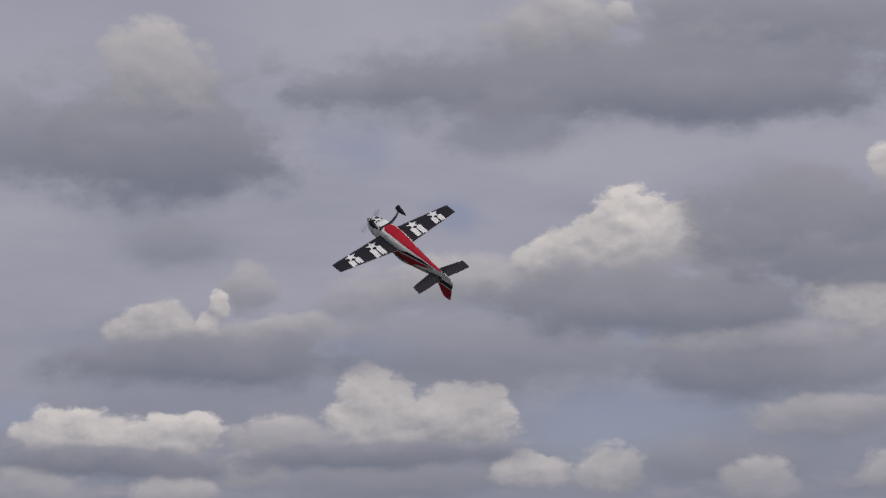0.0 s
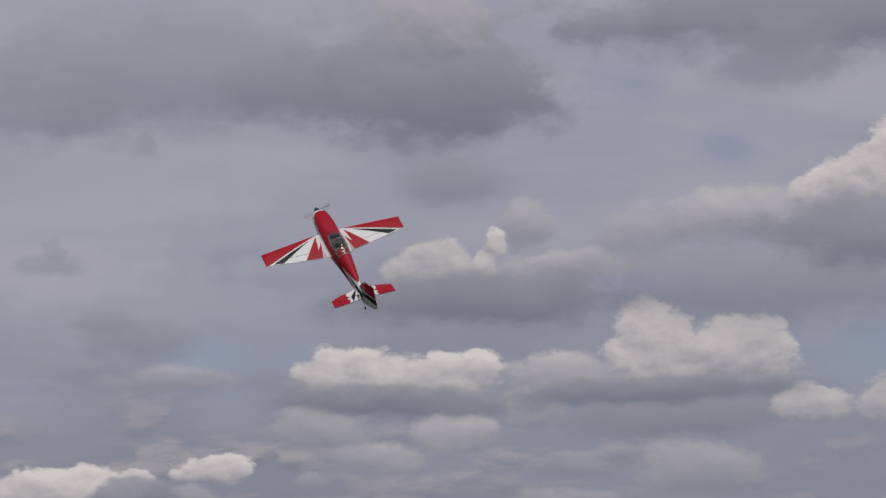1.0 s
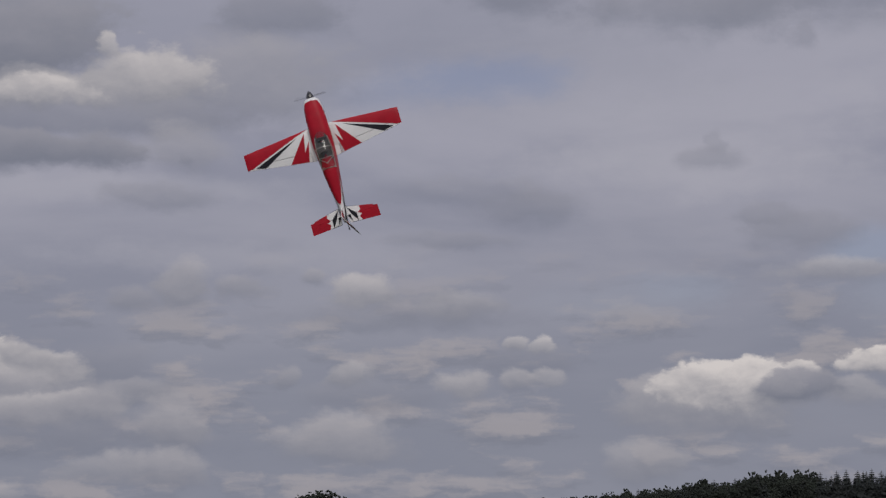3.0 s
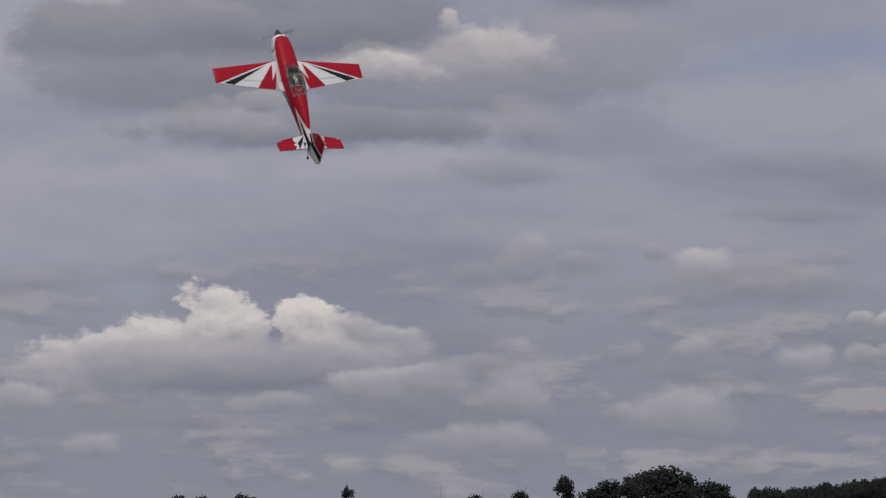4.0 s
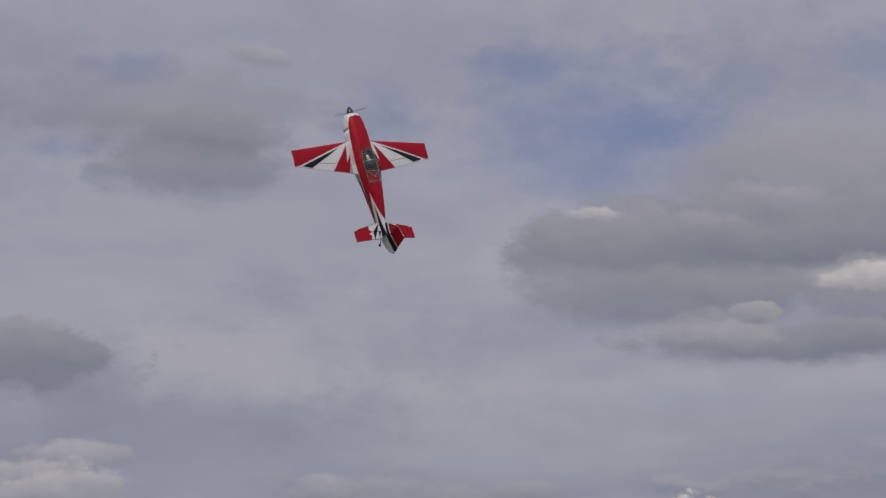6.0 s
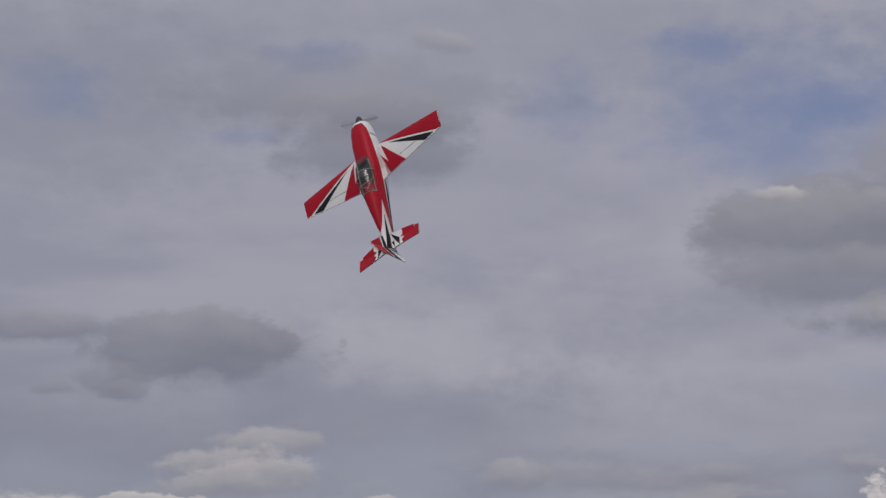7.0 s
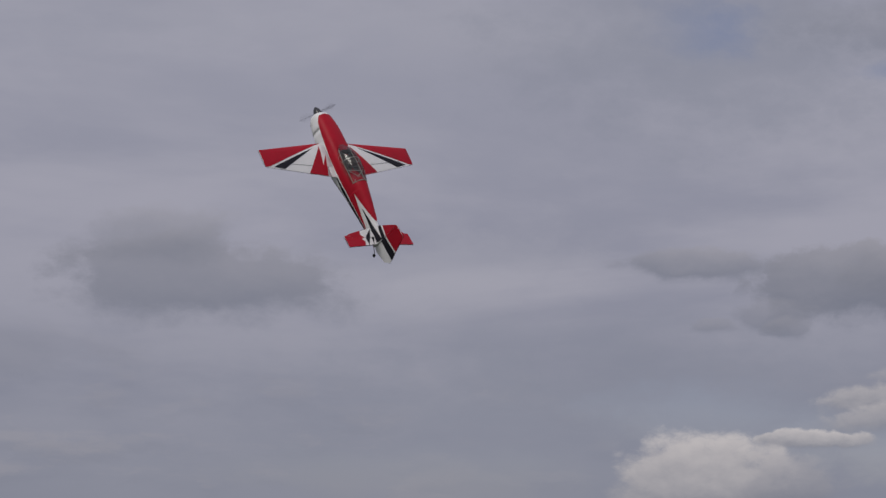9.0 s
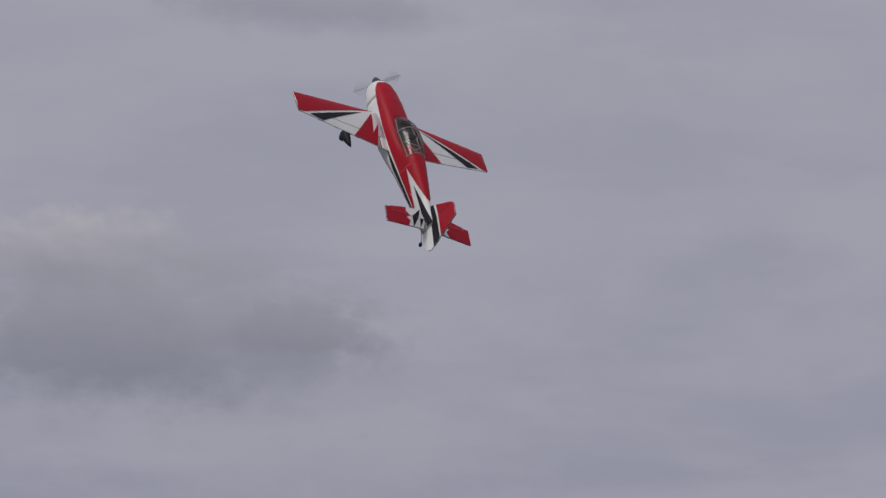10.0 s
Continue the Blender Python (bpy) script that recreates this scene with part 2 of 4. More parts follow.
clouds(
    (35.16, 2.62, 1.30, 0.60, 0.35, 0.55, 0.85),
    (35.41, 2.76, 1.36, 0.36, 0.35, 0.60, 0.70),
    (34.66, 3.41, 0.70, 0.29, 0.30, 0.60, 0.70),
    (35.81, 3.47, 0.53, 0.34, 0.82, 0.32, 0.95),
    (31.94, 2.78, 1.14, 0.65, 0.78, 0.32, 0.95),
    (30.53, 3.04, 1.03, 0.77, 0.88, 0.26, 1.00),
    (26.16, 3.28, 1.03, 0.42, 0.78, 0.36, 0.90),
    (29.27, 3.43, 0.88, 0.93, 1.00, 0.18, 1.00),
    (27.43, 3.34, 0.69, 0.78, 1.00, 0.20, 1.00),
    (28.89, 2.77, 3.74, 0.51, 0.36, 0.55, 0.85),
    (29.05, 2.54, 2.17, 0.30, 0.08, 0.60, 0.70),
    (25.88, 2.47, 1.30, 0.39, 0.62, 0.42, 0.85))
clouds(
    (24.33, 2.73, 0.89, 0.27, 0.40, 0.60, 0.60),
    (32.96, 2.13, 0.65, 0.34, 0.50, 0.50, 0.80),
    (34.15, 2.08, 0.76, 0.29, 0.30, 0.60, 0.60),
    (30.13, 1.83, 2.17, 0.34, 0.02, 0.70, 0.38),
    (28.34, 2.07, 0.70, 0.23, 0.45, 0.60, 0.60),
    (23.33, 2.05, 0.70, 0.44, 0.45, 0.60, 0.60),
    (24.90, 1.80, 2.39, 0.33, 0.05, 0.80, 0.30),
    (31.65, 1.25, 0.49, 0.25, 0.45, 0.60, 0.60),
    (26.64, 0.77, 0.33, 0.29, 0.45, 0.60, 0.50),
    (24.30, 1.22, 1.68, 0.34, 0.40, 0.60, 0.50),
    (34.57, 0.99, 2.06, 0.52, 0.05, 0.90, 0.30),
    (11.92, 6.04, 0.54, 0.29, 0.05, 0.70, 0.41))
clouds(
    (12.90, 7.48, 0.19, 0.29, 0.00, 0.80, 0.26),
    (17.50, 6.57, 1.63, 0.29, 0.10, 0.80, 0.30),
    (18.19, 5.64, 1.06, 0.20, 0.10, 0.80, 0.38),
    (24.07, 4.56, 0.54, 0.26, 0.22, 0.85, 0.60),
    (23.11, 4.76, 0.58, 0.51, 0.36, 0.65, 0.75),
    (22.05, 4.74, 0.39, 0.29, 0.30, 0.75, 0.60),
    (20.90, 4.95, 0.23, 0.21, 0.30, 0.75, 0.60),
    (19.27, 4.22, 2.06, 0.28, 0.04, 0.85, 0.41),
    (19.89, 4.67, 0.63, 0.35, 0.54, 0.53, 0.85),
    (18.11, 4.47, 0.82, 0.31, 0.38, 0.65, 0.70),
    (16.82, 3.33, 0.92, 0.35, 0.06, 0.85, 0.38),
    (16.96, 3.69, 0.22, 0.16, 0.61, 0.55, 0.75))
clouds(
    (24.77, 3.23, 0.92, 0.46, 0.08, 0.85, 0.38),
    (26.29, 3.50, 0.69, 0.30, 0.58, 0.51, 0.90),
    (19.61, 2.66, 1.08, 0.29, 0.08, 0.85, 0.38),
    (19.88, 3.09, 0.40, 0.29, 0.46, 0.60, 0.80),
    (21.12, 3.05, 0.23, 0.21, 0.30, 0.75, 0.60),
    (17.82, 2.89, 0.42, 0.34, 0.51, 0.60, 0.85),
    (16.82, 2.96, 0.29, 0.23, 0.45, 0.65, 0.70),
    (25.79, 2.19, 1.19, 0.66, 0.04, 0.95, 0.41),
    (24.01, 2.86, 0.54, 0.22, 0.26, 0.75, 0.60),
    (23.46, 2.15, 0.72, 0.60, 0.34, 0.75, 0.60),
    (20.32, 1.84, 1.08, 0.51, 0.42, 0.65, 0.75),
    (23.79, 1.32, 1.04, 0.35, 0.38, 0.75, 0.65))
clouds(
    (14.50, 1.32, 0.76, 0.48, 0.40, 0.60, 0.60),
    (16.74, 10.60, 0.92, 0.72, 0.02, 0.70, 0.60),
    (10.75, 10.70, 3.58, 1.17, 0.08, 0.70, 0.56),
    (13.35, 10.08, 2.01, 0.60, 0.06, 0.80, 0.49),
    (11.23, 9.49, 0.27, 0.30, 0.00, 0.80, 0.34),
    (12.98, 7.16, 0.67, 0.23, 0.05, 0.80, 0.38),
    (16.41, 6.25, 1.03, 0.40, 0.05, 0.80, 0.45),
    (11.50, 5.73, 0.93, 0.39, 0.08, 0.70, 0.45),
    (10.51, 4.98, 1.17, 0.26, 0.55, 0.70, 0.60),
    (16.49, 3.69, 0.21, 0.18, 0.75, 0.42, 0.70),
    (16.31, 3.01, 0.31, 0.22, 0.55, 0.50, 0.60),
    (0.48, 3.12, 1.06, 0.58, 0.46, 0.50, 0.80))
clouds(
    (3.03, 2.48, 0.95, 0.35, 0.42, 0.55, 0.65),
    (0.92, 2.15, 1.46, 0.53, 0.10, 0.70, 0.38),
    (3.09, 3.27, 0.81, 0.27, 0.40, 0.65, 0.55),
    (6.57, 3.40, 0.92, 0.36, 0.52, 0.50, 0.80),
    (7.79, 3.00, 0.36, 0.20, 0.50, 0.60, 0.50),
    (6.14, 2.80, 2.71, 0.39, 0.03, 0.80, 0.30),
    (13.12, 2.35, 1.73, 0.78, 0.40, 0.50, 0.80),
    (12.68, 2.74, 1.25, 0.68, 0.95, 0.24, 1.00),
    (11.37, 3.07, 0.35, 0.24, 0.92, 0.28, 0.95),
    (9.86, 3.17, 0.85, 0.32, 1.00, 0.20, 1.00),
    (10.40, 2.59, 0.60, 0.34, 0.50, 0.50, 0.65),
    (11.33, 2.74, 0.88, 0.38, 0.10, 0.38, 0.88))
clouds(
    (7.82, 3.92, 1.03, 0.45, 0.55, 0.50, 0.70),
    (1.04, 4.13, 2.06, 0.44, 0.12, 0.60, 0.65),
    (5.26, 3.96, 0.68, 0.50, 0.66, 0.42, 0.85),
    (3.77, 4.48, 0.67, 0.42, 0.62, 0.42, 0.85),
    (-1.75, 4.27, 0.72, 0.45, 0.82, 0.32, 0.92),
    (-3.03, 4.37, 0.63, 0.50, 0.70, 0.38, 0.88),
    (-5.17, 4.55, 1.52, 0.55, 0.15, 0.70, 0.60),
    (-6.12, 4.10, 0.58, 0.55, 0.56, 0.50, 0.80),
    (-7.24, 5.38, 1.30, 0.42, 0.50, 0.50, 0.80),
    (-8.56, 4.37, 0.49, 0.44, 0.62, 0.50, 0.80),
    (3.15, 5.04, 1.22, 0.45, 0.62, 0.45, 0.88),
    (1.37, 5.46, 0.76, 0.96, 0.92, 0.24, 1.00))
clouds(
    (-0.40, 5.32, 1.08, 0.76, 0.86, 0.26, 1.00),
    (1.45, 4.66, 2.79, 0.30, 0.02, 0.60, 0.88),
    (6.92, 4.99, 1.25, 0.60, 0.92, 0.24, 1.00),
    (5.15, 5.02, 0.85, 0.47, 0.92, 0.25, 1.00),
    (6.32, 4.51, 2.17, 0.31, 0.04, 0.55, 0.90),
    (-0.66, 6.53, 2.87, 0.78, 0.10, 0.70, 0.54),
    (-5.53, 6.33, 1.73, 0.66, 0.05, 0.50, 0.85),
    (-7.59, 6.30, 1.52, 0.55, 0.14, 0.60, 0.70),
    (-6.25, 6.88, 2.87, 0.37, 0.50, 0.60, 0.70),
    (-8.09, 7.40, 1.04, 0.76, 0.82, 0.36, 0.95),
    (5.22, 8.69, 1.03, 0.55, 0.10, 0.80, 0.52),
    (3.79, 7.90, 0.46, 0.53, 0.50, 0.50, 0.80))
clouds(
    (3.29, 7.05, 1.68, 0.36, 0.52, 0.50, 0.88),
    (5.65, 7.19, 0.73, 0.52, 0.78, 0.30, 1.00),
    (4.64, 7.18, 0.24, 0.36, 0.80, 0.35, 0.90),
    (4.45, 7.54, 0.24, 0.29, 1.00, 0.28, 1.00),
    (4.38, 6.45, 2.76, 0.55, 0.02, 0.60, 0.90),
    (1.45, 7.72, 0.84, 0.59, 0.50, 0.70, 0.70),
    (-0.34, 7.93, 1.36, 0.59, 0.62, 0.55, 0.85),
    (-2.27, 8.31, 0.92, 0.52, 0.88, 0.28, 1.00),
    (-3.75, 8.84, 1.45, 0.85, 1.00, 0.22, 1.00),
    (-5.57, 8.46, 1.08, 0.44, 0.50, 0.60, 0.75),
    (-4.16, 7.62, 3.06, 0.78, 0.13, 0.42, 0.92),
    (-4.29, 7.33, 2.44, 0.39, 0.00, 0.60, 0.60))
clouds(
    (-7.05, 8.93, 2.22, 1.18, 0.12, 0.45, 0.90),
    (-7.63, 8.22, 1.63, 0.52, 0.00, 0.50, 0.80),
    (-8.78, 10.03, 0.42, 0.52, 0.95, 0.36, 0.95),
    (-6.65, 12.83, 2.71, 0.98, 0.12, 0.60, 0.85),
    (-3.53, 11.79, 5.42, 1.02, 0.08, 0.60, 0.85),
    (1.76, 11.66, 1.03, 0.39, 0.06, 0.50, 0.65),
    (-1.24, 10.99, 1.25, 0.65, 0.05, 0.70, 0.52),
    (-2.23, 12.85, 1.38, 0.67, 0.60, 0.55, 0.85),
    (-3.72, 13.21, 0.33, 0.31, 0.80, 0.50, 0.80),
    (-5.41, 11.44, 2.49, 0.55, 0.00, 0.60, 0.85),
    (7.82, 10.55, 1.57, 0.79, 0.05, 0.80, 0.49),
    (5.71, 10.79, 2.25, 1.46, 0.12, 0.60, 0.85))
clouds(
    (5.48, 11.95, 1.21, 1.09, 0.60, 0.42, 0.92),
    (5.51, 10.22, 2.01, 0.82, 0.00, 0.60, 0.92),
    (40.08, 11.71, 3.36, 0.65, 0.06, 0.70, 0.38),
    (38.95, 11.21, 1.44, 0.44, 0.03, 0.60, 0.60),
    (45.91, 7.09, 1.36, 0.29, 0.08, 0.50, 0.70),
    (42.74, 6.69, 2.18, 0.81, 0.05, 0.32, 0.82),
    (44.60, 6.17, 0.69, 0.29, 0.05, 0.60, 0.50),
    (45.68, 5.97, 0.46, 0.16, 0.10, 0.60, 0.45),
    (44.22, 5.94, 0.38, 0.20, 0.06, 0.60, 0.50),
    (42.59, 4.59, 1.17, 0.34, 0.60, 0.40, 0.80),
    (41.99, 4.24, 1.38, 0.38, 0.56, 0.45, 0.78),
    (45.80, 3.00, 1.60, 0.89, 0.66, 0.48, 1.00))
clouds(
    (44.13, 2.83, 0.76, 0.62, 0.30, 0.60, 0.75),
    (43.74, 3.82, 0.96, 0.18, 0.72, 0.32, 0.85),
    (35.89, 3.36, 0.54, 0.40, 0.55, 0.55, 0.75),
    (38.16, 12.78, 0.46, 0.21, 0.40, 0.60, 0.45),
    (55.64, 6.72, 2.60, 0.88, 0.05, 0.50, 0.72),
    (56.41, 7.54, 1.41, 0.55, 0.12, 0.70, 0.50),
    (60.86, 6.88, 0.81, 0.59, 0.08, 0.60, 0.55),
    (64.13, 7.48, 1.36, 0.59, 0.06, 0.70, 0.45),
    (64.24, 12.19, 1.36, 0.59, 0.05, 0.70, 0.49),
    (60.07, 5.37, 2.22, 0.59, 0.08, 0.90, 0.30),
    (68.73, 13.56, 2.11, 0.78, 0.60, 0.90, 0.50),
    (66.92, 11.90, 3.85, 1.56, 0.08, 0.80, 0.54))
clouds(
    (68.34, 11.61, 2.44, 1.01, 0.02, 0.90, 0.45),
    (64.10, 18.45, 2.33, 0.55, 0.10, 0.80, 0.41))


def sky_layer(colour, form, rows):
    """Lays a row of clouds or openings over the sky so far."""
    tree = bpy.data.node_groups.new("sky_layer", "ShaderNodeTree")
    for label, kind in (("Colour", "NodeSocketColor"), ("Place", "NodeSocketVector"), ("Edge", "NodeSocketFloat"), ("Relief", "NodeSocketFloat"), ("Blue", "NodeSocketColor")):
        tree.interface.new_socket(label, in_out="INPUT", socket_type=kind)
    tree.interface.new_socket("Colour", in_out="OUTPUT", socket_type="NodeSocketColor")
    g, i = Net(tree), tree.nodes.new("NodeGroupInput").outputs
    made = i[0]
    for row in rows:
        made = form(g, i, made, *row)
    g.node("NodeGroupOutput", made)
    n = W.node("ShaderNodeGroup", node_tree=tree)
    for socket, value in zip(n.inputs, (colour, bent, edge, relief, sky_blue)):
        W.put(socket, value)
    return n.outputs[0]


def sky_quarter(west, east):
    """The sky between two bearings, with every cloud that reaches into it."""
    colour = sky_colour
    for form, stock in ((opening, THIN), (cloud, HEAPED)):
        rows = [r for r in stock if r[0] + 1.9 * r[2] + 1 > west and r[0] - 1.9 * r[2] - 1 < east]
        for k in range(0, len(rows), 12):
            colour = sky_layer(colour, form, rows[k:k + 12])
    return W.node("ShaderNodeBackground", colour, 1.0).outputs[0]


BEARINGS = (-180.0, 2.0, 11.0, 22.0, 36.0, 180.0)
whole = sky_quarter(*BEARINGS[-2:])
for west, east in list(zip(BEARINGS, BEARINGS[1:]))[-2::-1]:
    whole = W.node("ShaderNodeMixShader", W.math("GREATER_THAN", turn, east), sky_quarter(west, east), whole).outputs[0]
W.node("ShaderNodeOutputWorld", whole)

sun = new("sun", bpy.data.lights.new("sun", "SUN"))
sun.data.energy, sun.data.angle, sun.data.color = 1.35, radians(32), (1.0, 0.95, 0.88)
sun.matrix_basis = pose(0, 0, 60, 90 - SUN_HEIGHT, 0, 180 - SUN_TURN)


# ---- materials ----
def material(name, colour, rough=0.5, metal=0.0, vary=0.12, scale=6.0, grain=60.0, bump=0.0, coat=0.0, alpha=1.0, spread=0.0, gloss=0.5):
    """Painted or natural surface: colour varied at two scales, uneven gloss, fine relief."""
    m = bpy.data.materials.new(name)
    m.use_nodes = True
    t = Net(m.node_tree)
    shader = m.node_tree.nodes["Principled BSDF"]
    where = t.node("ShaderNodeTexCoord").outputs["Object"]
    broad = t.noise(where, scale, 4.0).outputs["Fac"]
    fine = t.noise(where, grain, 4.0, 0.6).outputs["Fac"]
    tone = t.math("MULTIPLY_ADD", broad, 0.65, t.math("MULTIPLY", fine, 0.35))
    if spread:
        tone = t.math("MULTIPLY_ADD", t.math("SUBTRACT", t.node("ShaderNodeObjectInfo").outputs["Random"], 0.5), spread, tone)
    dark = tuple(c * (1 - vary) for c in colour) + (1,)
    pale = tuple(min(1, c * (1 + vary)) for c in colour) + (1,)
    t.put(shader.inputs["Base Color"], t.mix(t.ramp(tone, 0.3, 0.7), dark, pale))
    t.put(shader.inputs["Roughness"], t.ramp(broad, 0.3, 0.7, max(0.03, rough - 0.06), rough + 0.06))
    shader.inputs["Metallic"].default_value = metal
    shader.inputs["Specular IOR Level"].default_value = gloss
    shader.inputs["Coat Weight"].default_value = coat
    shader.inputs["Coat Roughness"].default_value = 0.12
    shader.inputs["Alpha"].default_value = alpha
    if bump:
        b = t.node("ShaderNodeBump")
        b.inputs["Strength"].default_value = bump
        b.inputs["Distance"].default_value = 0.02
        t.put(b.inputs["Height"], fine)
        t.put(shader.inputs["Normal"], b.outputs[0])
    return m


WHITE = material("white_covering_film", (0.86, 0.86, 0.86), 0.42, vary=0.04)
RED = material("red_covering_film", (0.43, 0.008, 0.024), 0.45, vary=0.10, gloss=0.2)
BLACK = material("black_covering_film", (0.016, 0.016, 0.023), 0.5, vary=0.15, gloss=0.22)
NAVY = material("dark_underside_film", (0.014, 0.012, 0.018), 0.55, vary=0.15, gloss=0.22)
SEAM = material("hinge_line", (0.28, 0.28, 0.29), 0.6)
CARBON = material("carbon_fibre", (0.02, 0.02, 0.022), 0.35, grain=200, bump=0.1)
SPINNER = material("black_spinner", (0.035, 0.035, 0.04), 0.3, coat=0.3)
RUBBER = material("black_rubber", (0.02, 0.02, 0.02), 0.8)
STEEL = material("steel_wire", (0.45, 0.45, 0.47), 0.35, metal=1.0)
TRAY = material("cockpit_floor", (0.085, 0.078, 0.072), 0.7, vary=0.3, grain=30)
FRAME = material("pale_cockpit_frame", (0.58, 0.56, 0.52), 0.5)
BLUR = material("whirling_blade", (0.04, 0.04, 0.045), 0.5, alpha=0.10)
BLUR_THIN = [material("blade_blur", (0.06, 0.06, 0.065), 0.5, alpha=a) for a in (0.03, 0.07, 0.11, 0.15)]
BARK = material("tree_bark", (0.09, 0.07, 0.055), 0.9, scale=1.0, grain=8, bump=0.4, vary=0.3)
NEEDLES = material("dark_spruce_needles", (0.014, 0.018, 0.017), 0.85, scale=0.5, grain=5, vary=0.35, spread=0.4)
LEAVES = material("dark_broad_leaves", (0.018, 0.024, 0.017), 0.85, scale=0.5, grain=5, vary=0.35, spread=0.4)
GRASS = material("meadow_grass", (0.052, 0.060, 0.036), 0.9, scale=0.02, grain=1.5, vary=0.35, bump=0.3)


def glass_material():
    m = bpy.data.materials.new("clear_canopy_plastic")
    m.use_nodes = True
    t = Net(m.node_tree)
    t.tree.nodes.clear()
    see = t.node("ShaderNodeBsdfTransparent", (0.74, 0.74, 0.73, 1))
    gloss = t.node("ShaderNodeBsdfGlossy", (0.62, 0.62, 0.62, 1))
    gloss.inputs["Roughness"].default_value = 0.16
    fres = t.node("ShaderNodeFresnel", 1.5)
    fac = t.math("MULTIPLY_ADD", fres.outputs[0], 0.8, 0.05, clamp=True)
    mixed = t.node("ShaderNodeMixShader", fac, see.outputs[0], gloss.outputs[0])
    t.node("ShaderNodeOutputMaterial", mixed.outputs[0])
    return m


GLASS = glass_material()


# ---- mesh helpers ----
def part(name, bm, mat, parent=None, label="", smooth=False):
    """Links a bmesh as one mesh object under a thing or part."""
    bmesh.ops.recalc_face_normals(bm, faces=bm.faces[:])
    me = bpy.data.meshes.new(name)
    bm.to_mesh(me)
    bm.free()
    for face in me.polygons:
        face.use_smooth = smooth
    me.materials.append(mat)
    ob = new(name, me)
    ob.parent = parent
    return tagged(ob, label)


def loft(rings, close=True, caps=True):
    """Skin over rings of equal length."""
    bm = bmesh.new()
    made = [[bm.verts.new(p) for p in ring] for ring in rings]
    n = len(made[0])
    for a, b in zip(made, made[1:]):
        for i in range(n if close else n - 1):
            j = (i + 1) % n
            bm.faces.new((a[i], a[j], b[j], b[i]))
    if caps:
        bm.faces.new(made[0])
        bm.faces.new(made[-1][::-1])
    return bm


def tube(points, radius, sides=8, taper=1.0):
    """A round bar along points."""
    rings = []
    pts = [Vector(p) for p in points]
    for i, p in enumerate(pts):
        d = (pts[min(i + 1, len(pts) - 1)] - pts[max(i - 1, 0)]).normalized()
        a = d.orthogonal().normalized()
        b = d.cross(a)
        r = radius * (1 + (taper - 1) * i / max(1, len(pts) - 1))
        rings.append([p + r * (math.cos(k * math.tau / sides) * a + math.sin(k * math.tau / sides) * b) for k in range(sides)])
    return loft(rings)


def join(*meshes):
    out = bmesh.new()
    for bm in meshes:
        me = bpy.data.meshes.new("piece")
        bm.to_mesh(me)
        bm.free()
        out.from_mesh(me)
        bpy.data.meshes.remove(me)
    return out


def table(x, rows):
    """Straight interpolation in rows of (x, values...), x falling."""
    xs = [-r[0] for r in rows]
    return [float(np.interp(-x, xs, [r[k] for r in rows])) for k in range(1, len(rows[0]))]


# ---- the model aeroplane: x to the nose, y to its left wing, z up ----
aeroplane = tagged(new("model_aeroplane"), "red, white and black aerobatic model aeroplane hovering nose up", "model aeroplane")

# fuselage stations: x, half width, bottom, top, squareness
BODY = [(0.700, 0.078, -0.100, 0.050, 2.2), (0.685, 0.096, -0.118, 0.072, 2.3), (0.640, 0.114, -0.138, 0.094, 2.5), (0.540, 0.128, -0.156, 0.112, 2.8),
        (0.400, 0.138, -0.172, 0.124, 3.0), (0.200, 0.142, -0.186, 0.126, 3.2), (0.000, 0.140, -0.182, 0.118, 3.2), (-0.180, 0.128, -0.162, 0.120, 3.0),
        (-0.300, 0.114, -0.148, 0.160, 2.7), (-0.372, 0.106, -0.140, 0.194, 2.5), (-0.600, 0.078, -0.120, 0.160, 2.4), (-0.800, 0.053, -0.104, 0.124, 2.4),
        (-0.950, 0.042, -0.094, 0.100, 2.4), (-1.095, 0.020, -0.084, 0.082, 2.2)]


def skin(x, angle, out=0.0):
    """The fuselage surface; angle 0 is the top, 90 the left side."""
    hw, zb, zt, n = table(x, BODY)
    zc, hz = (zb + zt) / 2, (zt - zb) / 2
    c, s = math.cos(angle), math.sin(angle)
    return Vector((x, (hw + out) * math.copysign(abs(s) ** (2 / n), s), zc + (hz + out) * math.copysign(abs(c) ** (2 / n), c)))


def angle_at(x, z):
    """The angle at which the fuselage side has the height z."""
    hw, zb, zt, n = table(x, BODY)
    k = max(-1.0, min(1.0, (z - (zb + zt) / 2) / ((zt - zb) / 2)))
    return math.acos(math.copysign(abs(k) ** (n / 2), k))


def stations(a, b, step=0.03):
    cuts = {a, b} | {r[0] for r in BODY if b < r[0] < a}
    n = max(2, int((a - b) / step))
    cuts |= {a + (b - a) * i / n for i in range(n + 1)}
    return sorted(cuts, reverse=True)


fuselage = part("fuselage", loft([[skin(x, math.tau * k / 64) for k in range(64)] for x in stations(0.47, -1.095, 0.06)]), WHITE, aeroplane, "white film-covered fuselage", True)
cowl = part("cowl", loft([[skin(x, math.tau * k / 40, 0.001) for k in range(40)] for x in stations(0.70, 0.474, 0.04)]), WHITE, aeroplane, "glossy white engine cowl", True)


def band(x0, x1, upper, lower, over=False, out=0.004, side=1):
    """Film on the fuselage side between two heights along x; over: from side to side across the top."""
    rings = []
    for x in stations(x0, x1):
        a, b = (-angle_at(x, lower(x)) if over else angle_at(x, upper(x))), angle_at(x, lower(x))
        rings.append([skin(x, side * (a + (b - a) * i / 28), out) for i in range(29)])
    return loft(rings, close=False, caps=False)


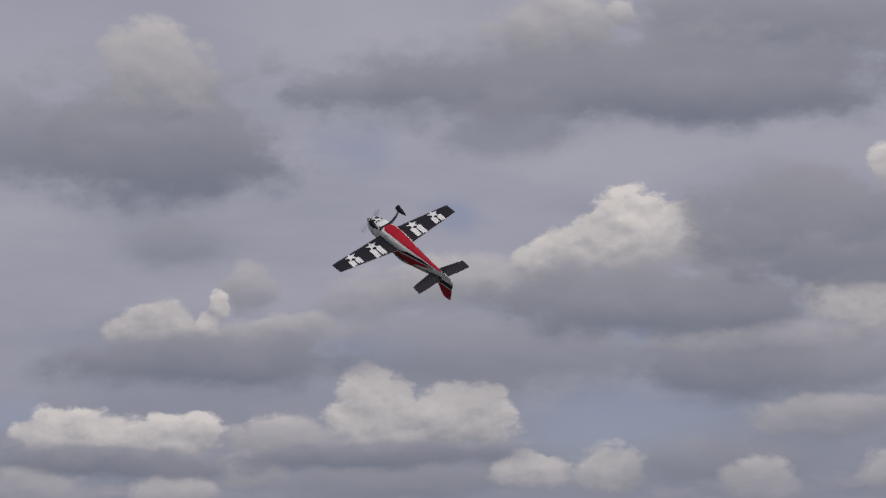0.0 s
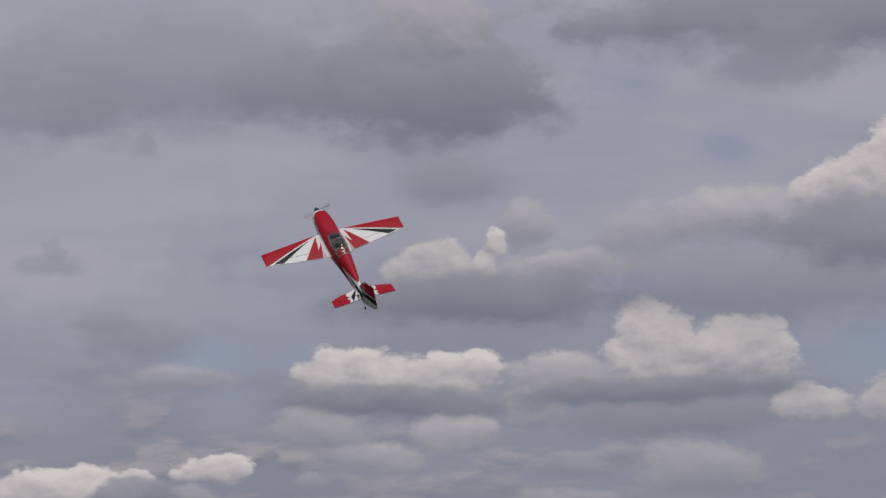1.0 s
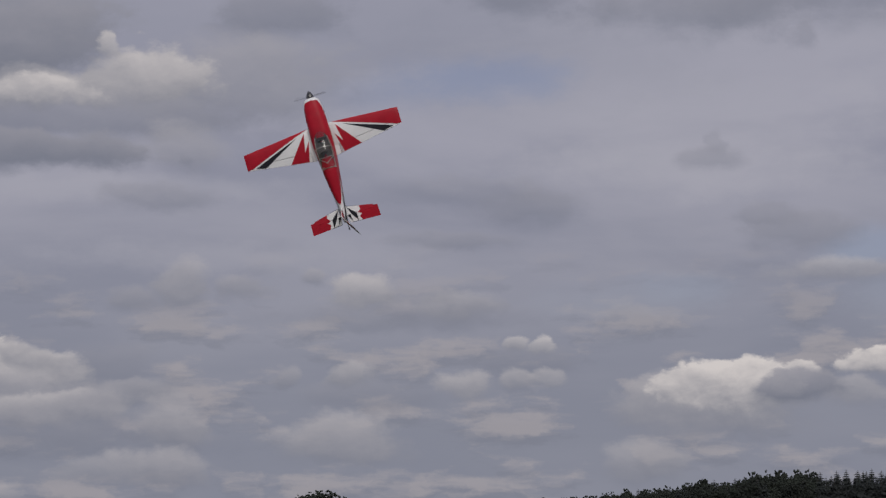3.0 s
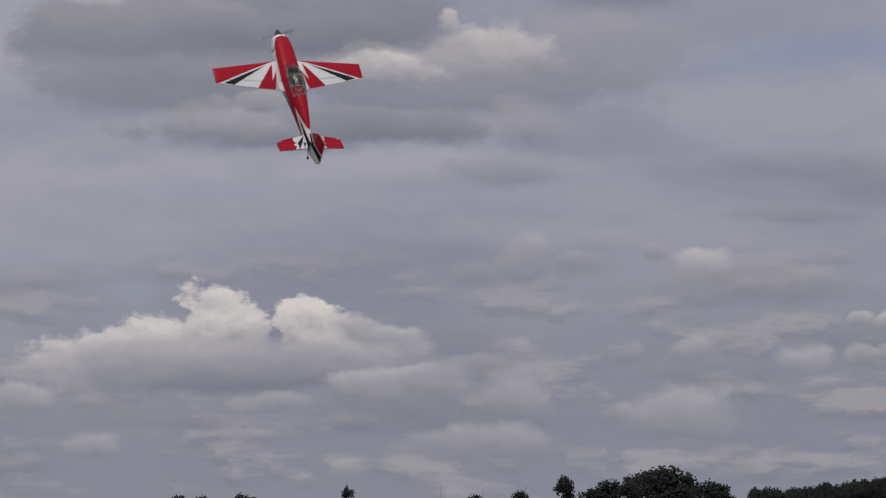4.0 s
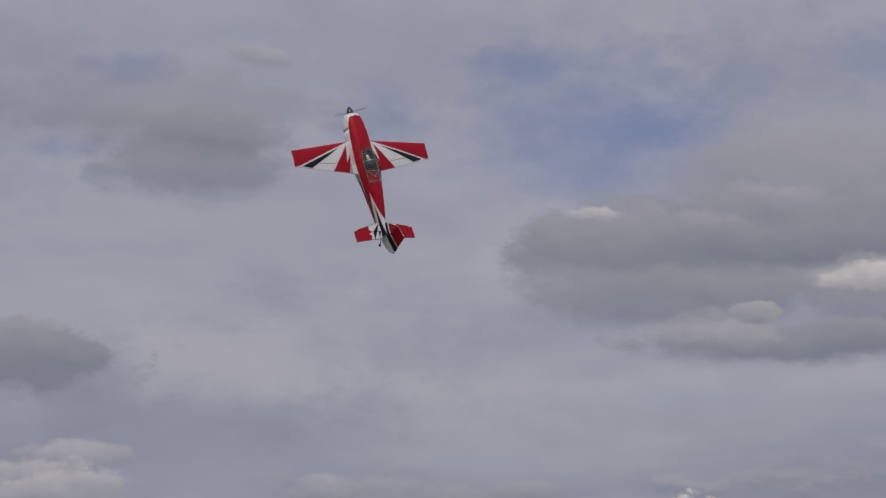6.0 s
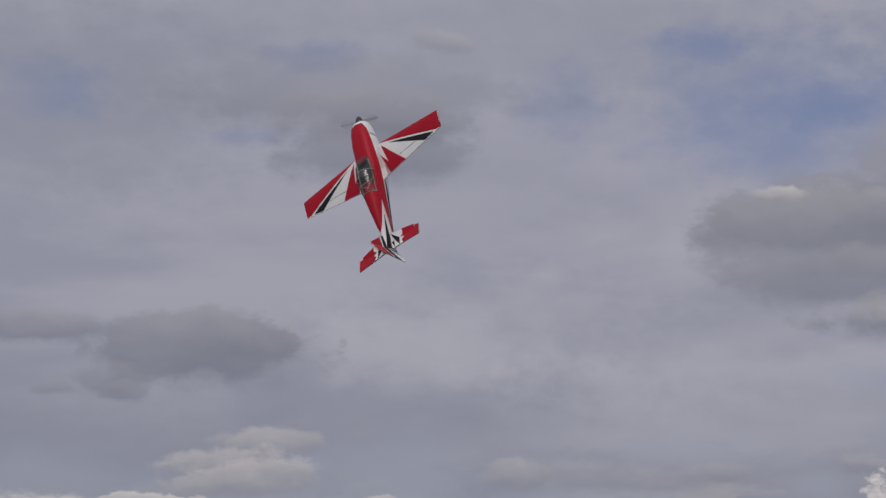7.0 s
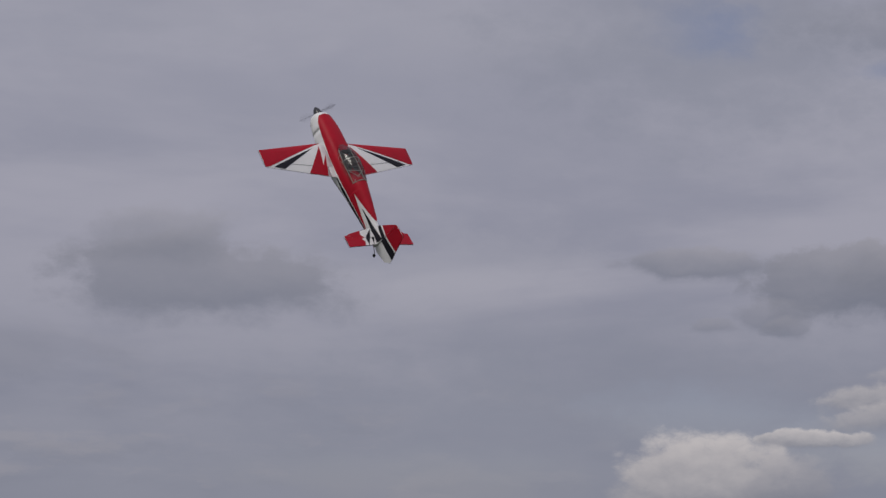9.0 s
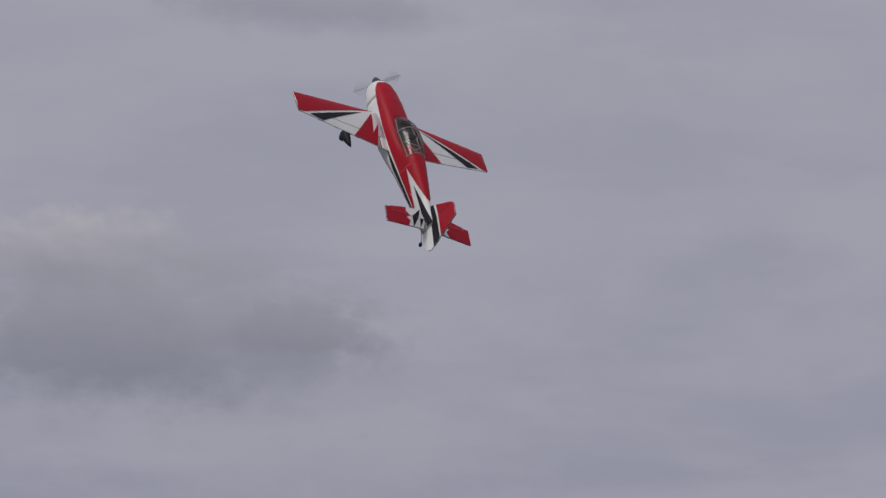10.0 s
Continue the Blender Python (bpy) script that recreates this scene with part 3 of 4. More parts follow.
def line(*rows):
    return lambda x: table(x, rows)[0]


red_edge = line((0.66, 0.093), (0.645, 0.075), (0.62, 0.062), (0.54, 0.046), (0.40, 0.034), (0.08, 0.004), (-0.92, -0.050))
notch_top = line((-0.46, 0.072), (-0.875, 0.116))
notch_low = line((-0.46, 0.070), (-0.92, -0.049))
black_low = line((-0.10, -0.030), (-0.35, -0.082), (-0.70, -0.086), (-0.95, -0.064))
black_top = line((-0.10, -0.028), (-0.95, -0.062))
dart_top = line((-0.66, 0.064), (-1.093, 0.080))
dart_low = line((-0.66, 0.060), (-1.093, 0.000))
part("top_film", join(band(0.655, -0.46, None, red_edge, True), band(-0.452, -0.875, None, notch_top, True, 0.0056)), RED, fuselage, "red film over the back", True)
for side in (1, -1):
    part("side_film", band(-0.452, -0.92, notch_low, red_edge, out=0.0056, side=side), RED, fuselage, "red film tongue", True)
    part("side_stripe", band(-0.10, -0.95, black_top, black_low, side=side), BLACK, fuselage, "black stripe", True)
    part("tail_dart", band(-0.66, -1.093, dart_top, dart_low, side=side), BLACK, fuselage, "black dart", True)
belly = [[skin(x, math.pi + a * min(1.0, (0.30 - x) * 9 + 0.25), 0.004) for a in np.linspace(-0.52, 0.52, 13)] for x in stations(0.285, -1.09)]
part("belly_film", loft(belly, close=False, caps=False), RED, fuselage, "red film on the belly", True)
for x0, x1, lo, hi in ((0.62, 0.55, -0.30, 0.05), (0.60, 0.53, 0.20, 0.50), (0.53, 0.49, -0.45, -0.2), (0.50, 0.478, 0.0, 0.35), (0.66, 0.63, 0.1, 0.5), (0.655, 0.62, -0.6, -0.4)):
    rings = [[skin(x, math.pi + a + (x - x0) * 1.5, 0.007) for a in np.linspace(lo, hi, 7)] for x in stations(x0, x1)]
    part("cowl_marking", loft(rings, close=False, caps=False), BLACK, cowl, "black marking", True)
for y in (0.042, -0.042):
    inlet = bmesh.new()
    bmesh.ops.create_cone(inlet, cap_ends=True, segments=20, radius1=0.024, radius2=0.024, depth=0.012,
                          matrix=Matrix.Translation((0.703, y, -0.02)) @ Euler((0, math.pi / 2, 0)).to_matrix().to_4x4())
    part("air_inlet", inlet, RUBBER, cowl, "dark cooling inlet")
part("gear_plate", loft([[skin(x, math.pi + a, 0.006) for a in np.linspace(-0.9, 0.9, 11)] for x in (0.325, 0.285)], close=False, caps=False), BLACK, fuselage, "black undercarriage plate", True)

# canopy and what shows through it
CANOPY = [(0.200, 0.016, 0.124), (0.190, 0.040, 0.130), (0.165, 0.070, 0.146), (0.110, 0.098, 0.180), (0.020, 0.116, 0.222), (-0.080, 0.122, 0.244), (-0.180, 0.120, 0.245), (-0.280, 0.112, 0.228), (-0.366, 0.100, 0.204)]
floor_line = [(0.186, 0.020), (0.165, 0.054), (0.110, 0.084), (0.020, 0.102), (-0.180, 0.106), (-0.300, 0.099), (-0.364, 0.090)]
tray = loft([[(x, -hw, 0.126), (x, -hw * 0.55, 0.1235), (x, hw * 0.55, 0.1235), (x, hw, 0.126)] for x, hw in floor_line], close=False, caps=False)
part("cockpit_floor", tray, TRAY, fuselage, "dark cockpit floor")
rings = [[Vector((x, hw * math.sin(a), 0.10 + (zt - 0.10) * max(0.0, math.cos(a)) ** 0.8)) for a in np.linspace(-math.pi / 2, math.pi / 2, 21)] for x, hw, zt in CANOPY]
canopy = part("canopy", loft(rings, close=False, caps=False), GLASS, aeroplane, "clear plastic canopy", True)
canopy.visible_shadow = False


def hoop(x):
    hw, zt = table(x, CANOPY)
    return [(x, 0.96 * hw * math.sin(a), 0.10 + (zt - 0.106) * max(0.0, math.cos(a)) ** 0.8) for a in np.linspace(-1.5, 1.5, 15)]


part("canopy_hoop", tube(hoop(-0.06), 0.005), FRAME, canopy, "pale canopy hoop")
part("canopy_hoop", tube(hoop(-0.355), 0.005), FRAME, canopy, "pale canopy hoop")
for s in (1, -1):
    part("cross_brace", tube([(-0.20, 0.096 * s, 0.150), (-0.345, -0.092 * s, 0.160)], 0.004), FRAME, canopy, "pale cross brace")
    part("cockpit_rail", tube([(0.11, 0.086 * s, 0.13), (-0.06, 0.106 * s, 0.13), (-0.35, 0.096 * s, 0.13)], 0.004), FRAME, canopy, "pale side rail")
part("cross_bar", tube([(-0.19, -0.104, 0.150), (-0.19, 0.104, 0.150)], 0.004), FRAME, canopy, "pale cross bar")
dash = bmesh.new()
bmesh.ops.create_cube(dash, size=1.0, matrix=Matrix.Translation((0.075, 0, 0.142)) @ Matrix.Diagonal((0.05, 0.13, 0.04, 1)))
bmesh.ops.bevel(dash, geom=dash.edges[:], offset=0.008, segments=2, affect="EDGES")
part("dashboard", dash, RUBBER, fuselage, "dark dashboard")
seat = bmesh.new()
bmesh.ops.create_cube(seat, size=1.0, matrix=Matrix.Translation((-0.11, 0, 0.158)) @ Euler((0, -0.35, 0)).to_matrix().to_4x4() @ Matrix.Diagonal((0.03, 0.10, 0.09, 1)))
bmesh.ops.bevel(seat, geom=seat.edges[:], offset=0.012, segments=2, affect="EDGES")
part("seat_back", seat, TRAY, fuselage, "dark seat back")


# flying surfaces
def airfoil(u):
    return 5 * 0.16 * (0.2969 * math.sqrt(u) - 0.126 * u - 0.3516 * u * u + 0.2843 * u ** 3 - 0.1015 * u ** 4)


def wing_edges(y):
    k = abs(y) / 1.1
    return 0.328 + (0.228 - 0.328) * k, -0.186 + (0.0 + 0.186) * k


def wing_z(x, y, top):
    le, te = wing_edges(y)
    u = max(0.0, min(1.0, (le - x) / (le - te)))
    thick = 0.8 if abs(y) < 1.06 else 0.8 * math.sqrt(max(0.05, (1.1 - abs(y)) / 0.04))
    return -0.03 + (1 if top else -1) * (airfoil(u) * (le - te) * thick + 0.0015)


def wing_panel(u0, u1, y0, y1):
    """Solid piece of wing between two chord fractions and two stations."""
    us = [u0 + (u1 - u0) * (0.5 - 0.5 * math.cos(math.pi * i / 12)) for i in range(13)]
    rings = []
    for y in sorted({y0, y1, *[y0 + (y1 - y0) * i / 8 for i in range(9)], *([1.07, 1.085, 1.095] if y1 > 1.09 else [])}):
        le, te = wing_edges(y)
        xs = [le + (te - le) * u for u in us]
        rings.append([(x, y, wing_z(x, y, True)) for x in xs] + [(x, y, wing_z(x, y, False)) for x in xs[::-1]])
    return loft(rings)


CHORD_CUTS = [0.72 * (0.5 - 0.5 * math.cos(math.pi * k / 12)) for k in range(1, 12)] + [0.735, 0.80, 0.87, 0.94]


def film(outline, surface, top, lift=0.0025, step=0.09):
    """Covering film cut to an outline in x, y and laid on a surface."""
    bm = bmesh.new()
    bm.faces.new([bm.verts.new((x, y, 0)) for x, y in outline])
    bmesh.ops.triangulate(bm, faces=bm.faces[:])
    lo, hi = min(p[1] for p in outline), max(p[1] for p in outline)
    for k in range(int((hi - lo) / step) + 1):
        bmesh.ops.bisect_plane(bm, geom=bm.verts[:] + bm.edges[:] + bm.faces[:], plane_co=(0, lo + step * (k + 0.5), 0), plane_no=(0, 1, 0))
    for y in (1.07, 1.085, 1.095):
        if lo < y < hi:
            bmesh.ops.bisect_plane(bm, geom=bm.verts[:] + bm.edges[:] + bm.faces[:], plane_co=(0, y, 0), plane_no=(0, 1, 0))
    for u in CHORD_CUTS:
        a, b = [Vector((wing_edges(y)[0] + (wing_edges(y)[1] - wing_edges(y)[0]) * u, y, 0)) for y in (0.0, 1.1)]
        bmesh.ops.bisect_plane(bm, geom=bm.verts[:] + bm.edges[:] + bm.faces[:], plane_co=a, plane_no=((b - a).y, -(b - a).x, 0))
    for v in bm.verts:
        v.co.z = surface(v.co.x, v.co.y, top) + (lift if top else -lift)
    return bm


def star(x, y, r):
    return [(x + r * (1 if k % 2 == 0 else 0.42) * math.cos(math.pi * k / 5), y + r * (1 if k % 2 == 0 else 0.42) * math.sin(math.pi * k / 5)) for k in range(10)]


def mirrored(outline, s):
    return [(x, s * y) for x, y in outline]


def tip_le(y):
    return wing_edges(y)[0] - 0.0003


NOTCH = (0.000, 0.272)
WEDGE = ([(0.258, 0.224), (-0.100, 0.505), NOTCH], [NOTCH, (-0.100, 0.505), (-0.140, 0.252)], [NOTCH, (-0.140, 0.252), (0.140, 0.184)])

for s, name in ((1, "wing"), (-1, "wing")):
    flip = Matrix.Diagonal((1, s, 1, 1))

    def placed(bm):
        bmesh.ops.transform(bm, matrix=flip, verts=bm.verts[:])
        return bm

    wing = part(name, placed(join(wing_panel(0.0, 0.72, 0.11, 1.1), wing_panel(0.72, 1.0, 0.11, 0.20))), WHITE, aeroplane, "white wing with red and black sunburst film", True)
    aileron = part("aileron", placed(wing_panel(0.735, 1.0, 0.205, 1.095)), WHITE, wing, "hinged aileron", True)
    hinge = [(wing_edges(y)[0] + (wing_edges(y)[1] - wing_edges(y)[0]) * 0.728, y) for y in np.linspace(0.2, 1.09, 12)]
    part("hinge_line", placed(tube([(x, y, wing_z(x, y, True) - 0.001) for x, y in hinge], 0.003, 6)), SEAM, wing, "grey hinge line")
    part("red_film", placed(film([(tip_le(0.17), 0.17), (tip_le(0.6), 0.6), (tip_le(1.1), 1.1015), (0.000, 1.1015), (0.004, 1.035)], wing_z, True)), RED, wing, "red film", True)
    part("black_film", placed(film([(0.232, 0.33), (-0.004, 0.985), (-0.036, 0.84)], wing_z, True)), BLACK, wing, "black film wedge", True)
    part("red_wedge", placed(join(*[film(tri, wing_z, True) for tri in WEDGE])), RED, wing, "red film wedge", True)
    part("underside_film", placed(film([(tip_le(0.12), 0.12), (tip_le(1.1), 1.1015), (0.000, 1.1015), (-0.165, 0.12)], wing_z, False)), NAVY, wing, "black film on the underside", True)
    for y in (0.39, 0.79):
        part("star", placed(film(star(0.168, y, 0.10), wing_z, False, 0.005)), WHITE, wing, "white star", True)
        for o in (0.012, 0.062):
            te = wing_edges(y)[1] + 0.012
            for sign in (1, -1):
                if o > 0.05:
                    shape = [(0.105, y + sign * 0.05), (0.095, y + sign * 0.098), (te, y + sign * 0.098), (te, y + sign * 0.05)]
                else:
                    shape = [(0.060, y + sign * 0.006), (0.100, y + sign * 0.048), (te + 0.02, y + sign * 0.048), (te, y + sign * 0.020)]
                part("bar", placed(film(shape, wing_z, False, 0.005)), WHITE, wing, "white bar", True)


def slab(outline, thick, axis="z", at=0.0):
    """A thin rounded plate: outline in x, y (axis z) or x, z (axis y)."""
    bm = bmesh.new()
    f = bm.faces.new([bm.verts.new((a, b, at - thick / 2) if axis == "z" else (a, at - thick / 2, b)) for a, b in outline])
    moved = bmesh.ops.extrude_face_region(bm, geom=[f])
    bmesh.ops.translate(bm, vec=(0, 0, thick) if axis == "z" else (0, thick, 0), verts=[v for v in moved["geom"] if isinstance(v, bmesh.types.BMVert)])
    bmesh.ops.bevel(bm, geom=bm.edges[:], offset=thick * 0.18, segments=1, affect="EDGES")
    return bm


STAB_Z, HINGE_X, RUDDER_X = 0.016, -1.020, -1.100


def sheet(outline, z):
    bm = bmesh.new()
    bm.faces.new([bm.verts.new((x, y, z)) for x, y in outline])
    return bm


def wall(outline, y):
    bm = bmesh.new()
    bm.faces.new([bm.verts.new((x, y, z)) for x, z in outline])
    return bm


elevators = []
for s in (1, -1):
    stabiliser = part("stabiliser", slab(mirrored([(-0.890, 0.02), (-0.978, 0.408), (HINGE_X + 0.003, 0.408), (HINGE_X + 0.003, 0.02)], s), 0.009, at=STAB_Z), WHITE, aeroplane, "white tailplane with red tip")
    part("red_film", sheet(mirrored([(-0.932, 0.225), (-0.973, 0.412), (HINGE_X, 0.412), (HINGE_X, 0.195), (-0.985, 0.235)], s), STAB_Z + 0.0065), RED, stabiliser, "red film")
    part("black_film", sheet(mirrored([(-0.905, 0.055), (HINGE_X, 0.172), (HINGE_X, 0.105)], s), STAB_Z + 0.0065), BLACK, stabiliser, "black film streak")
    part("underside_film", sheet(mirrored([(-0.885, 0.03), (-0.973, 0.412), (HINGE_X, 0.412), (HINGE_X, 0.03)], s), STAB_Z - 0.0065), NAVY, stabiliser, "black film on the underside")
    e = part("elevator", slab(mirrored([(-0.003, 0.035), (-0.003, 0.413), (0.030, 0.414), (0.022, 0.470), (-0.128, 0.474), (-0.104, 0.06)], s), 0.008), WHITE, aeroplane, "hinged elevator")
    e.matrix_basis = pose(HINGE_X, 0, STAB_Z)
    part("red_film", sheet(mirrored([(-0.001, 0.192), (-0.001, 0.412), (0.034, 0.411), (0.026, 0.474), (-0.132, 0.478), (-0.120, 0.235), (-0.060, 0.205), (-0.030, 0.245)], s), 0.006), RED, e, "red film")
    for streak in ([(-0.001, 0.105), (-0.001, 0.172), (-0.117, 0.178)], [(-0.001, 0.045), (-0.001, 0.085), (-0.105, 0.100)]):
        part("black_film", sheet(mirrored(streak, s), 0.006), BLACK, e, "black film streak")
    part("underside_film", sheet(mirrored([(-0.001, 0.037), (-0.001, 0.412), (0.034, 0.411), (0.026, 0.474), (-0.132, 0.478), (-0.108, 0.062)], s), -0.006), NAVY, e, "black film on the underside")
    elevators.append(e)

fin = part("fin", slab([(-0.915, 0.088), (-1.082, 0.346), (RUDDER_X + 0.003, 0.350), (RUDDER_X + 0.003, 0.07)], 0.009, "y"), WHITE, aeroplane, "white fin with red top")
rudder = part("rudder", slab([(-0.003, -0.080), (-0.003, 0.352), (0.012, 0.356), (-0.006, 0.372), (-0.152, 0.366), (-0.262, -0.020), (-0.205, -0.085), (-0.06, -0.098)], 0.009, "y"), WHITE, aeroplane, "broad hinged rudder")
rudder.matrix_basis = pose(RUDDER_X, 0, 0)
for y in (0.0065, -0.0065):
    part("red_film", wall([(-0.968, 0.178), (-1.078, 0.350), (RUDDER_X, 0.354), (RUDDER_X, 0.160)], y), RED, fin, "red film")
    part("black_film", wall([(-0.928, 0.110), (-0.952, 0.150), (RUDDER_X, 0.138), (RUDDER_X, 0.07)], y), BLACK, fin, "black film")
    k = y
    part("red_film", wall([(-0.001, 0.158), (-0.001, 0.354), (0.014, 0.356), (-0.004, 0.376), (-0.156, 0.370), (-0.218, 0.145)], k), RED, rudder, "red film")
    part("black_film", wall([(-0.001, 0.055), (-0.001, 0.136), (-0.223, 0.124), (-0.252, 0.028)], k), BLACK, rudder, "black film band")

# nose
profile = [(0.690, 0.052), (0.712, 0.053), (0.745, 0.048), (0.778, 0.036), (0.803, 0.020), (0.816, 0.006)]
part("spinner", loft([[(x, r * math.cos(a), -0.012 + r * math.sin(a)) for a in np.linspace(0, math.tau, 28, endpoint=False)] for x, r in profile]), SPINNER, aeroplane, "black pointed spinner", True)

propeller = new("propeller")
propeller.parent = aeroplane
tagged(propeller, "whirling two-bladed black propeller")
propeller.matrix_basis = pose(0.735, 0, -0.012)
for s in (0, math.pi):
    rings = []
    for r, chord, twist in ((0.04, 0.022, 1.0), (0.10, 0.034, 0.75), (0.15, 0.040, 0.5), (0.20, 0.032, 0.35), (0.235, 0.012, 0.3)):
        ring = []
        for a in np.linspace(0, math.tau, 10, endpoint=False):
            c, d = chord * 0.5 * math.cos(a), 0.004 * math.sin(a)
            ring.append(Matrix.Rotation(s, 3, "X") @ Vector((c * math.sin(twist) + d * math.cos(twist), c * math.cos(twist) - d * math.sin(twist), r)))
        rings.append(ring)
    part("blade", loft(rings), BLUR, propeller, "black blade", True)
    for k in range(7):
        a0, a1 = s - 0.63 + k * 0.18, s - 0.63 + (k + 1) * 0.18
        bm = loft([[(0.002 * k, -r * math.sin(a), r * math.cos(a)) for r in (0.05, 0.11, 0.17, 0.225 - 0.008 * abs(k - 3))] for a in (a0, a1)], close=False, caps=False)
        part("blade_trail", bm, BLUR_THIN[min(k, 6 - k)], propeller, "blur of the turning blade")

# undercarriage
for s in (1, -1):
    leg_line = [(0.305, 0.07 * s, -0.178), (0.300, 0.13 * s, -0.205), (0.292, 0.195 * s, -0.262), (0.285, 0.238 * s, -0.335), (0.284, 0.248 * s, -0.362)]
    rings = []
    for i, (x, y, z) in enumerate(leg_line):
        w = 0.026 - 0.003 * i
        rings.append([(x + w, y, z + 0.004), (x - w, y, z + 0.004), (x - w, y + 0.004 * s, z - 0.005), (x + w, y + 0.004 * s, z - 0.005)])
    part("gear_leg", loft(rings), CARBON, aeroplane, "curved black carbon undercarriage leg")
    pant = [(0.375, 0.010, -0.352, 0.012), (0.360, 0.026, -0.352, 0.034), (0.320, 0.036, -0.352, 0.048), (0.270, 0.037, -0.350, 0.048), (0.220, 0.030, -0.345, 0.037), (0.165, 0.018, -0.338, 0.022), (0.118, 0.004, -0.332, 0.005)]
    spat = part("wheel_spat", loft([[(x, 0.262 * s + hw * math.cos(a), z + hz * math.sin(a)) for a in np.linspace(0, math.tau, 18, endpoint=False)] for x, hw, z, hz in pant]), BLACK, aeroplane, "black streamlined wheel spat with white mark", True)
    mark = [[(x, 0.262 * s + s * (hw + 0.002) * math.cos(a), z + (hz + 0.002) * math.sin(a)) for a in np.linspace(-0.5, 0.5, 8)] for x, hw, z, hz in pant[1:3]]
    part("spat_mark", loft(mark, close=False, caps=False), WHITE, spat, "white mark", True)
    tyre = bmesh.new()
    bmesh.ops.create_cone(tyre, cap_ends=True, segments=24, radius1=0.042, radius2=0.042, depth=0.030, matrix=Matrix.Translation((0.300, 0.262 * s, -0.388)) @ Euler((math.pi / 2, 0, 0)).to_matrix().to_4x4())
    bmesh.ops.bevel(tyre, geom=tyre.edges[:], offset=0.008, segments=2, affect="EDGES")
    part("tyre", tyre, RUBBER, spat, "black tyre", True)
tail_gear = part("tail_gear", tube([(-1.045, 0, -0.086), (-1.10, 0, -0.105), (-1.150, 0, -0.128), (-1.162, 0, -0.145)], 0.005), STEEL, aeroplane, "bent steel tail wheel wire")
tail_wheel = bmesh.new()
bmesh.ops.create_cone(tail_wheel, cap_ends=True, segments=18, radius1=0.021, radius2=0.021, depth=0.016, matrix=Matrix.Translation((-1.164, 0, -0.150)) @ Euler((math.pi / 2, 0, 0)).to_matrix().to_4x4())
bmesh.ops.bevel(tail_wheel, geom=tail_wheel.edges[:], offset=0.004, segments=2, affect="EDGES")
part("tail_wheel", tail_wheel, RUBBER, tail_gear, "small black tail wheel", True)
for s in (1, -1):
    part("rudder_cable", tube([(-0.55, 0.085 * s, -0.01), (-1.115, 0.03 * s, 0.02)], 0.0012, 5), STEEL, aeroplane, "thin steel rudder cable")

# ---- the ground and the far treeline ----
rings = [0.0] + [6 * 1.32 ** k for k in range(24)] + [4600.0]
bm = bmesh.new()
loops = [[bm.verts.new((r * math.sin(a), r * math.cos(a), -0.02 + 0.05 * noise.noise((r * math.sin(a) * 0.06, r * math.cos(a) * 0.06, 0.0)))) for a in np.linspace(0, math.tau, 96, endpoint=False)] for r in rings[1:]]
hub = bm.verts.new((0, 0, 0))
for i in range(96):
    bm.faces.new((hub, loops[0][i], loops[0][(i + 1) % 96]))
    for a, b in zip(loops, loops[1:]):
        bm.faces.new((a[i], b[i], b[(i + 1) % 96], a[(i + 1) % 96]))
tagged(part("ground", bm, GRASS, None, "wide flat meadow of mown grass", True), kind="structure")


def clump(bm, centre, size, rng):
    """A small ragged tuft of leaves."""
    n = rng.randint(5, 7)
    turn_by = Euler((rng.uniform(0, 6), rng.uniform(0, 6), rng.uniform(0, 6))).to_matrix()
    tips = [centre + turn_by @ Vector((math.cos(k * math.tau / n), math.sin(k * math.tau / n), rng.uniform(-0.3, 0.3))) * size * rng.uniform(0.6, 1.25) for k in range(n)]
    top, low = bm.verts.new(centre + turn_by @ Vector((0, 0, size * 0.7))), bm.verts.new(centre - turn_by @ Vector((0, 0, size * 0.7)))
    ring = [bm.verts.new(p) for p in tips]
    for k in range(n):
        bm.faces.new((ring[k], ring[(k + 1) % n], top))
        bm.faces.new((ring[(k + 1) % n], ring[k], low))


